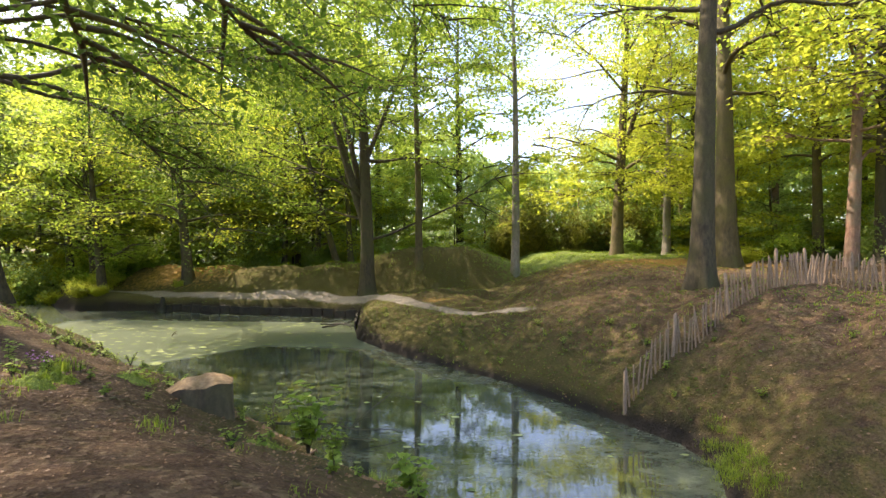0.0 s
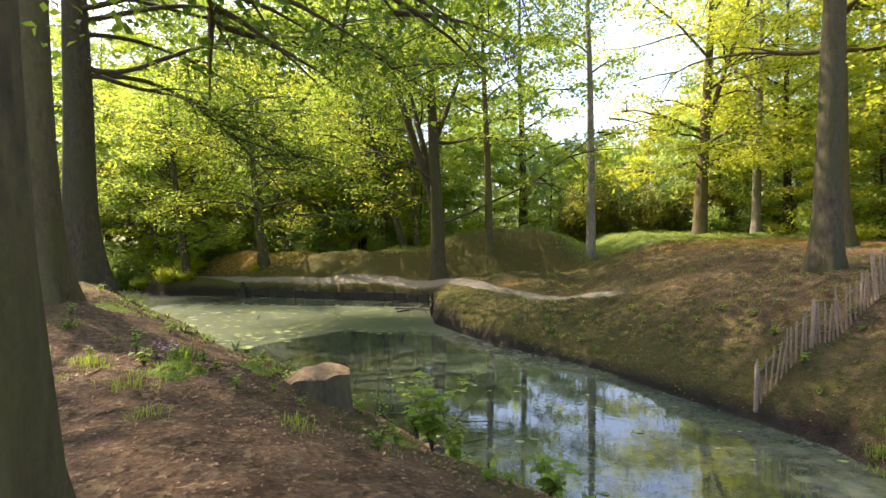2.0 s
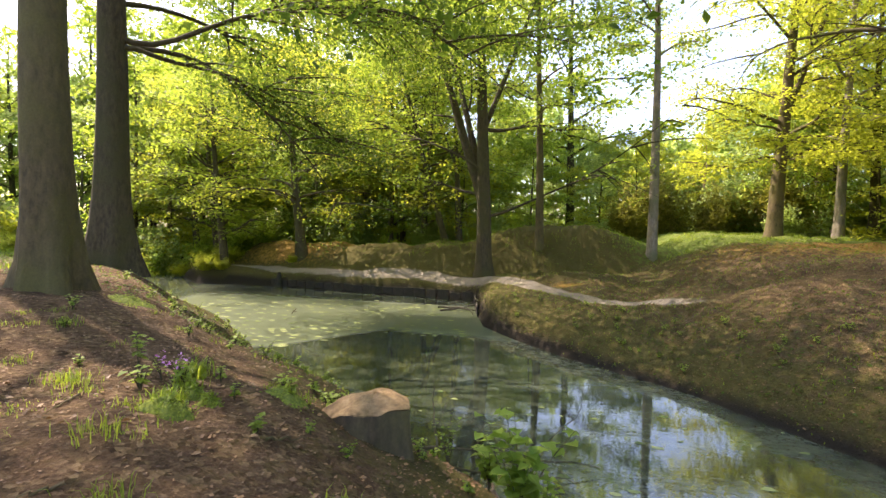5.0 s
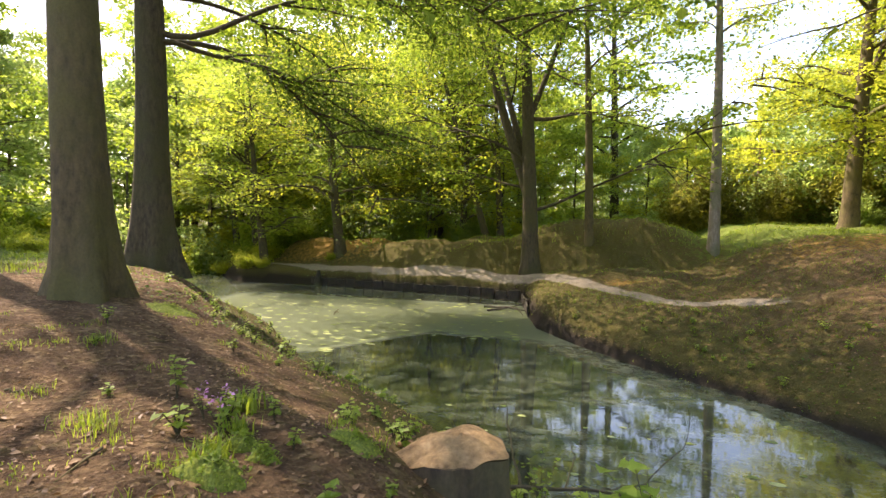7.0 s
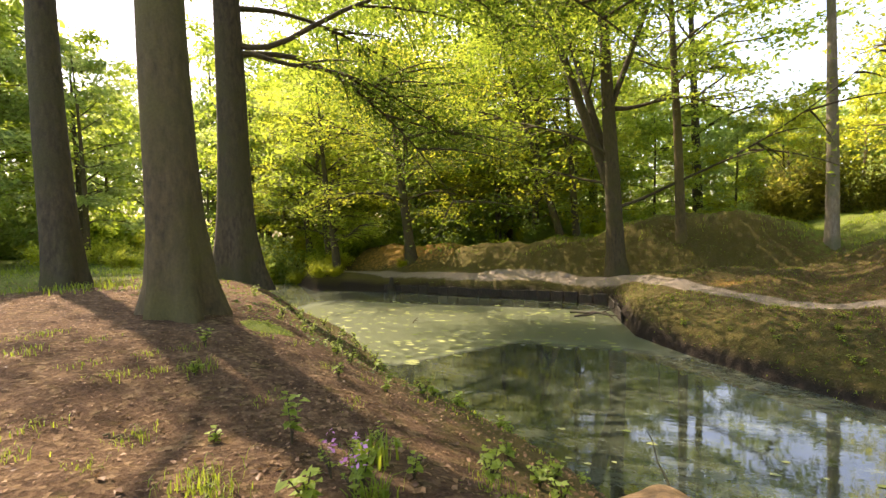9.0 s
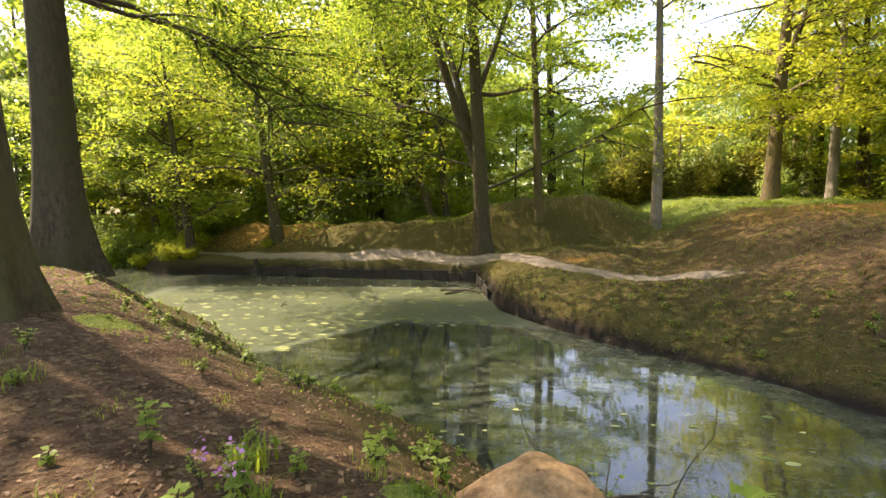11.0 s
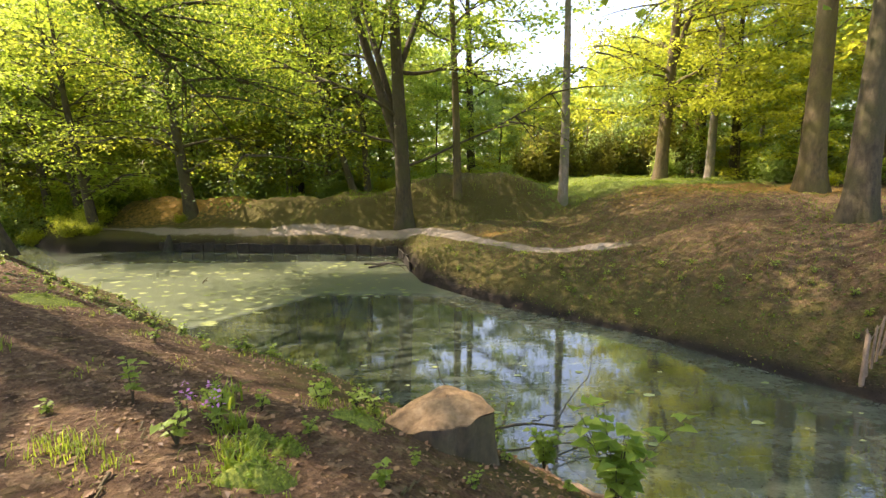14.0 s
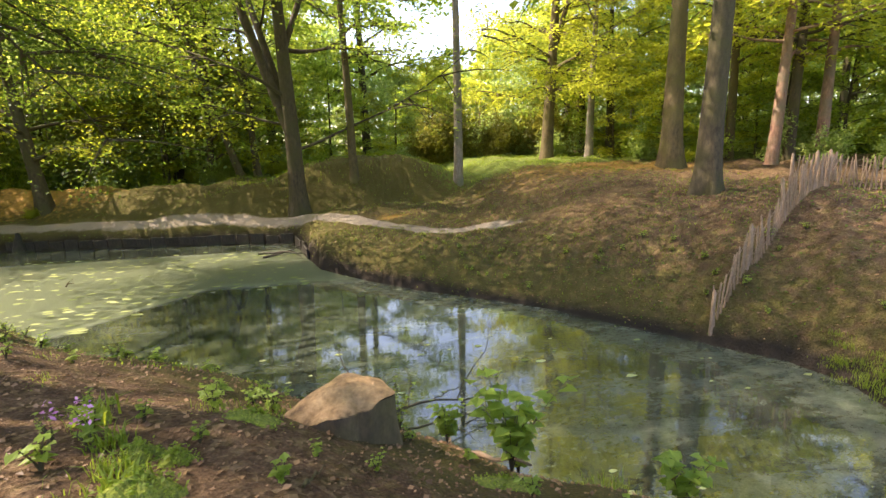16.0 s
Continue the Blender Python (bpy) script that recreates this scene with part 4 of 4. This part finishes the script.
def moss_cushion(x, y, wide, high, seed):
    """A low lumpy cushion of many short blades over a rounded body."""
    rg = np.random.default_rng(seed)
    root = tagged(new("moss_cushion"), "rounded yellow-green moss cushion on the bank", "moss", "moss cushions on the bank")
    root.location = (x, y, ground_z(x, y))
    u, v = np.meshgrid(np.linspace(0, 2 * np.pi, 24, endpoint=False), np.linspace(0, 1, 7))
    r = wide * np.sin(v * np.pi / 2) * (1 + 0.14 * np.sin(u * 3 + seed) + 0.1 * np.sin(u * 5 + 1))
    px, py = np.cos(u) * r, np.sin(u) * r * 0.75
    zz = high * np.cos(v * np.pi / 2) * (1 + 0.15 * np.sin(u * 4)) - 0.08 * v
    gz = plan(px.ravel() + x, py.ravel() + y)[0].reshape(px.shape) - root.location.z
    body = np.stack([px, py, zz + gz], -1)
    i = np.arange(body[..., 0].size).reshape(px.shape)
    j = np.roll(i, -1, 1)
    part("body", mesh_of("body", body.reshape(-1, 3), np.stack([i[:-1], j[:-1], j[1:], i[1:]], -1).reshape(-1, 4), MOSS), root)
    k = rg.integers(0, px.size, 500)
    bv, bf = leaves(rg, body.reshape(-1, 3)[k] + rg.normal(0, 0.02, (500, 3)), 0.03)
    part("fronds", mesh_of("fronds", bv, bf, GRASS, False), root)


def moss_material():
    m, nodes, links, b = material("moss")
    v = coords(m)
    links.new(ramp(m, noise_tex(m, v, 40, 5), [(0.3, (0.06, 0.09, 0.01)), (0.7, (0.22, 0.26, 0.03))]), b.inputs["Base Color"])
    b.inputs["Roughness"].default_value = 1.0
    bump(m, noise_tex(m, v, 60, 4), 1.0, 0.02)
    return m


MOSS = moss_material()
for x, y, w, h, sd in ((-6.2, 6.3, 0.16, 0.09, 1), (-5.95, 6.2, 0.13, 0.08, 2), (-6.0, 5.8, 0.24, 0.12, 3), (-5.6, 6.9, 0.3, 0.06, 4), (-3.6, 6.6, 0.35, 0.07, 5), (-10.2, 9.4, 0.5, 0.08, 6)):
    moss_cushion(x, y, w, h, sd)

# saplings and herbs on the near bank
put(seedling("sapling", "small pale-leaved sapling on the bank", 301, 3, 0.5, 0.085, 10, HERB), -7.45, 6.9)
put(seedling("maple_sapling", "leafy young maple with broad bright leaves at the water's edge", 303, 11, 1.05, 0.2, 10, HERB), -3.3, 7.3, 0.6, 1.0)
put(seedling("maple_sapling", "low maple seedlings with broad leaves over the water", 305, 9, 0.6, 0.15, 8, HERB), -1.75, 6.75)
put(seedling("bank_shrub", "leafy low shrub beside the stump", 307, 14, 0.6, 0.1, 12, HERB, "shrub"), -3.75, 8.35)
put(seedling("bank_shrub", "leafy low shrub hanging over the water", 309, 12, 0.65, 0.1, 12, HERB, "shrub"), -3.05, 7.75)
put(seedling("sprout", "small leafy shoot growing from the stump", 311, 4, 0.22, 0.07, 5, HERB), -4.72, 7.22)
put(seedling("sprout", "thin leafy shoots rising from the bank behind the stump", 313, 6, 0.7, 0.06, 8, HERB), -4.3, 8.5)
herbs = [seedling("herb", "small green herb with broad leaves", 320 + k, 5, 0.14 + 0.05 * k, 0.06, 5, HERB, group="herbs on the near bank") for k in range(3)]
rg = np.random.default_rng(11)
fresh = [True] * 3
spots = [(-6.84, 6.96), (-6.25, 8.0), (-5.9, 8.3), (-6.3, 8.1), (-5.95, 8.6), (-7.0, 7.4), (-7.9, 9.0), (-8.6, 10.2), (-9.6, 7.9), (-9.0, 7.3), (-6.6, 6.6), (-6.4, 6.9), (-7.9, 6.6), (-6.7, 6.2)]
while len(spots) < 100:
    x, y = rg.uniform(-18, 0), rg.uniform(3.5, 18)
    z, dn, ds, wet = plan(np.array([x]), np.array([y]))
    if not wet[0] and 0.3 < ds[0] < 3.2 and ds[0] < dn[0]:
        spots.append((x, y))
while len(spots) < 150:
    x, y = rg.uniform(-5, 6), rg.uniform(9, 22)
    z, dn, ds, wet = plan(np.array([x]), np.array([y]))
    if not wet[0] and 0.4 < dn[0] < 3.0 and dn[0] < ds[0]:
        spots.append((x, y))
for n, (x, y) in enumerate(spots):
    k = n % 3
    put(herbs[k], x, y, rg.uniform(0, 6), rg.uniform(0.7, 1.5), fresh[k])
    fresh[k] = False

# flowers
for n, (x, y) in enumerate(((-6.82, 6.57), (-6.68, 6.7), (-6.55, 6.45))):
    fl = seedling("pink_flower", "small plant with pale pink flowers", 340 + n, 4, 0.22, 0.05, 4, HERB, "flower", "pink flowers on the bank")
    put(fl, x, y)
    q = np.random.default_rng(350 + n)
    bv, bf = leaves(q, q.normal(0, 0.04, (14, 3)) + np.array([0, 0, 0.24]), 0.04)
    part("blossom", mesh_of("blossom", bv, bf, PETAL, False), fl, "pale pink petals")

# ferns and grass
fern = tuft("fern", "bright green fern fronds on the bank", 361, 60, 0.06, 0.2, 0.008, GRASS, "fern", "ferns on the bank")
put(fern, -6.45, 6.5)
for x, y, s in ((-6.12, 5.85, 1.1), (-6.75, 6.95, 1.3), (-6.3, 6.1, 0.8)):
    put(fern, x, y, s * 3, s, False)
spots = [(-7.27, 5.96), (-7.5, 6.1), (-9.1, 7.4), (-5.98, 5.14), (-7.2, 6.0), (-6.9, 5.8), (-2.3, 7.0), (-2.5, 7.3), (-5.3, 4.6), (-4.2, 5.2), (-8.4, 6.3)]
while len(spots) < 75:
    x, y = rg.uniform(-12, 1), rg.uniform(2.2, 10)
    if plan(np.array([x]), np.array([y]))[2][0] > 2.4 and (x + 4) ** 2 + (y - 3) ** 2 > 3:
        spots.append((x, y))
for k in range(60):
    q = rg.uniform(0, 1)
    spots.append((2.85 + 0.35 * q + rg.uniform(0.05, 0.5), 7.0 + 2.4 * q + rg.normal(0, 0.2)))


def grass_tufts():
    vs, fs, n = [], [], 0
    for k, (x, y) in enumerate(spots):
        big = 0.75 if k < 11 else 0.4 if k < 75 else 0.55
        v, f = blades(rg, 60 if k < 75 else 70, 0.1, 0.2 * big * rg.uniform(0.6, 1.2), 0.004)
        vs.append(v + np.array([x, y, ground_z(x, y)]))
        fs.append(f + n)
        n += len(v)
    return tagged(new("grass_tufts", mesh_of("grass_tufts", np.concatenate(vs), np.concatenate(fs), GRASS, False)), "tufts of fresh green grass on the banks", "grass", kind="stuff")


grass_tufts()


def meadow(name, label, box, n, high, seed, mat):
    q = np.random.default_rng(seed)
    x0, x1, y0, y1 = box
    p = np.stack([q.uniform(x0, x1, n), q.uniform(y0, y1, n)], 1)
    z, dn, ds, wet = plan(p[:, 0], p[:, 1])
    patch = wave(p[:, 0], p[:, 1], 0.8, 1.5) + 0.6 * wave(p[:, 0], p[:, 1], 2.1, 4.0) + q.normal(0, 0.3, n)
    keep = ~wet & (patch > 0.1)
    bv, bf = blades(q, int(keep.sum()), 0.0, high, 0.012)
    at = np.column_stack([p, z])[keep]
    return tagged(new(name, mesh_of(name, bv + np.repeat(at, 6, 0), bf, mat, False)), label, "grass", kind="stuff")


meadow("meadow_grass", "sunlit grass round the mound", (-12, 22, 30, 46), 26000, 0.24, 401, GRASS)
meadow("meadow_grass", "thin grass and moss on the far slope", (-8, 12, 9, 30), 16000, 0.1, 403, GRASS)
meadow("meadow_grass", "bright grass in the clearing on the near side", (-34, -15, 8, 20), 9000, 0.22, 405, GRASS)


def floating_leaves():
    q = np.random.default_rng(411)
    p = np.concatenate([np.stack([q.uniform(-20, -6, 560), q.uniform(14, 25.5, 560)], 1), np.stack([q.uniform(-8, 4, 160), q.uniform(6, 18, 160)], 1)])
    z, dn, ds, wet = plan(p[:, 0], p[:, 1])
    keep = wet & ((p[:, 1] > np.interp(p[:, 0], [-14, -11.5, -9, -6], [14.0, 15.3, 18.6, 18.4]) - 0.4) | (p[:, 1] < 13))
    at = np.column_stack([p, 0 * z + WATER_Z + 0.008])[keep]
    az = q.uniform(0, 6.28, len(at))
    r = q.uniform(0.02, 0.075, len(at)) * (1 + 0.5 * (at[:, 1] > 14))
    ring = np.linspace(0, 2 * np.pi, 8, endpoint=False)
    v = np.stack([at[:, 0:1] + np.cos(ring + az[:, None]) * r[:, None] * (1.4 + 0.4 * np.sin(ring * 3)), at[:, 1:2] + np.sin(ring + az[:, None]) * r[:, None] * 0.8, at[:, 2:3] + 0 * ring + 0.004 * np.cos(ring * 2)], -1)
    return tagged(new("floating_leaves", mesh_of("floating_leaves", v.reshape(-1, 3), np.arange(v.shape[0] * 8).reshape(-1, 8), PAD, False)), "pale leaves and weed floating on the pond", "leaves", kind="stuff")


floating_leaves()


# fallen twigs on the near bank
for n in range(16):
    x, y = rg.uniform(-9, -2), rg.uniform(4.2, 7.0)
    if n == 0:
        x, y = -6.76, 5.55
    a, l = rg.uniform(0, 6.28), rg.uniform(0.15, 0.55)
    ends = [(q * l * math.cos(a), q * l * math.sin(a)) for q in (-0.5, 0, 0.5)]
    pts = [(px, py, ground_z(x + px, y + py) - ground_z(x, y) + 0.012) for px, py in ends]
    snag("fallen_twig", "dry brown twig lying on the leaf litter", x, y, ground_z(x, y), [pts], [rg.uniform(0.006, 0.014)], BARK, "twig")
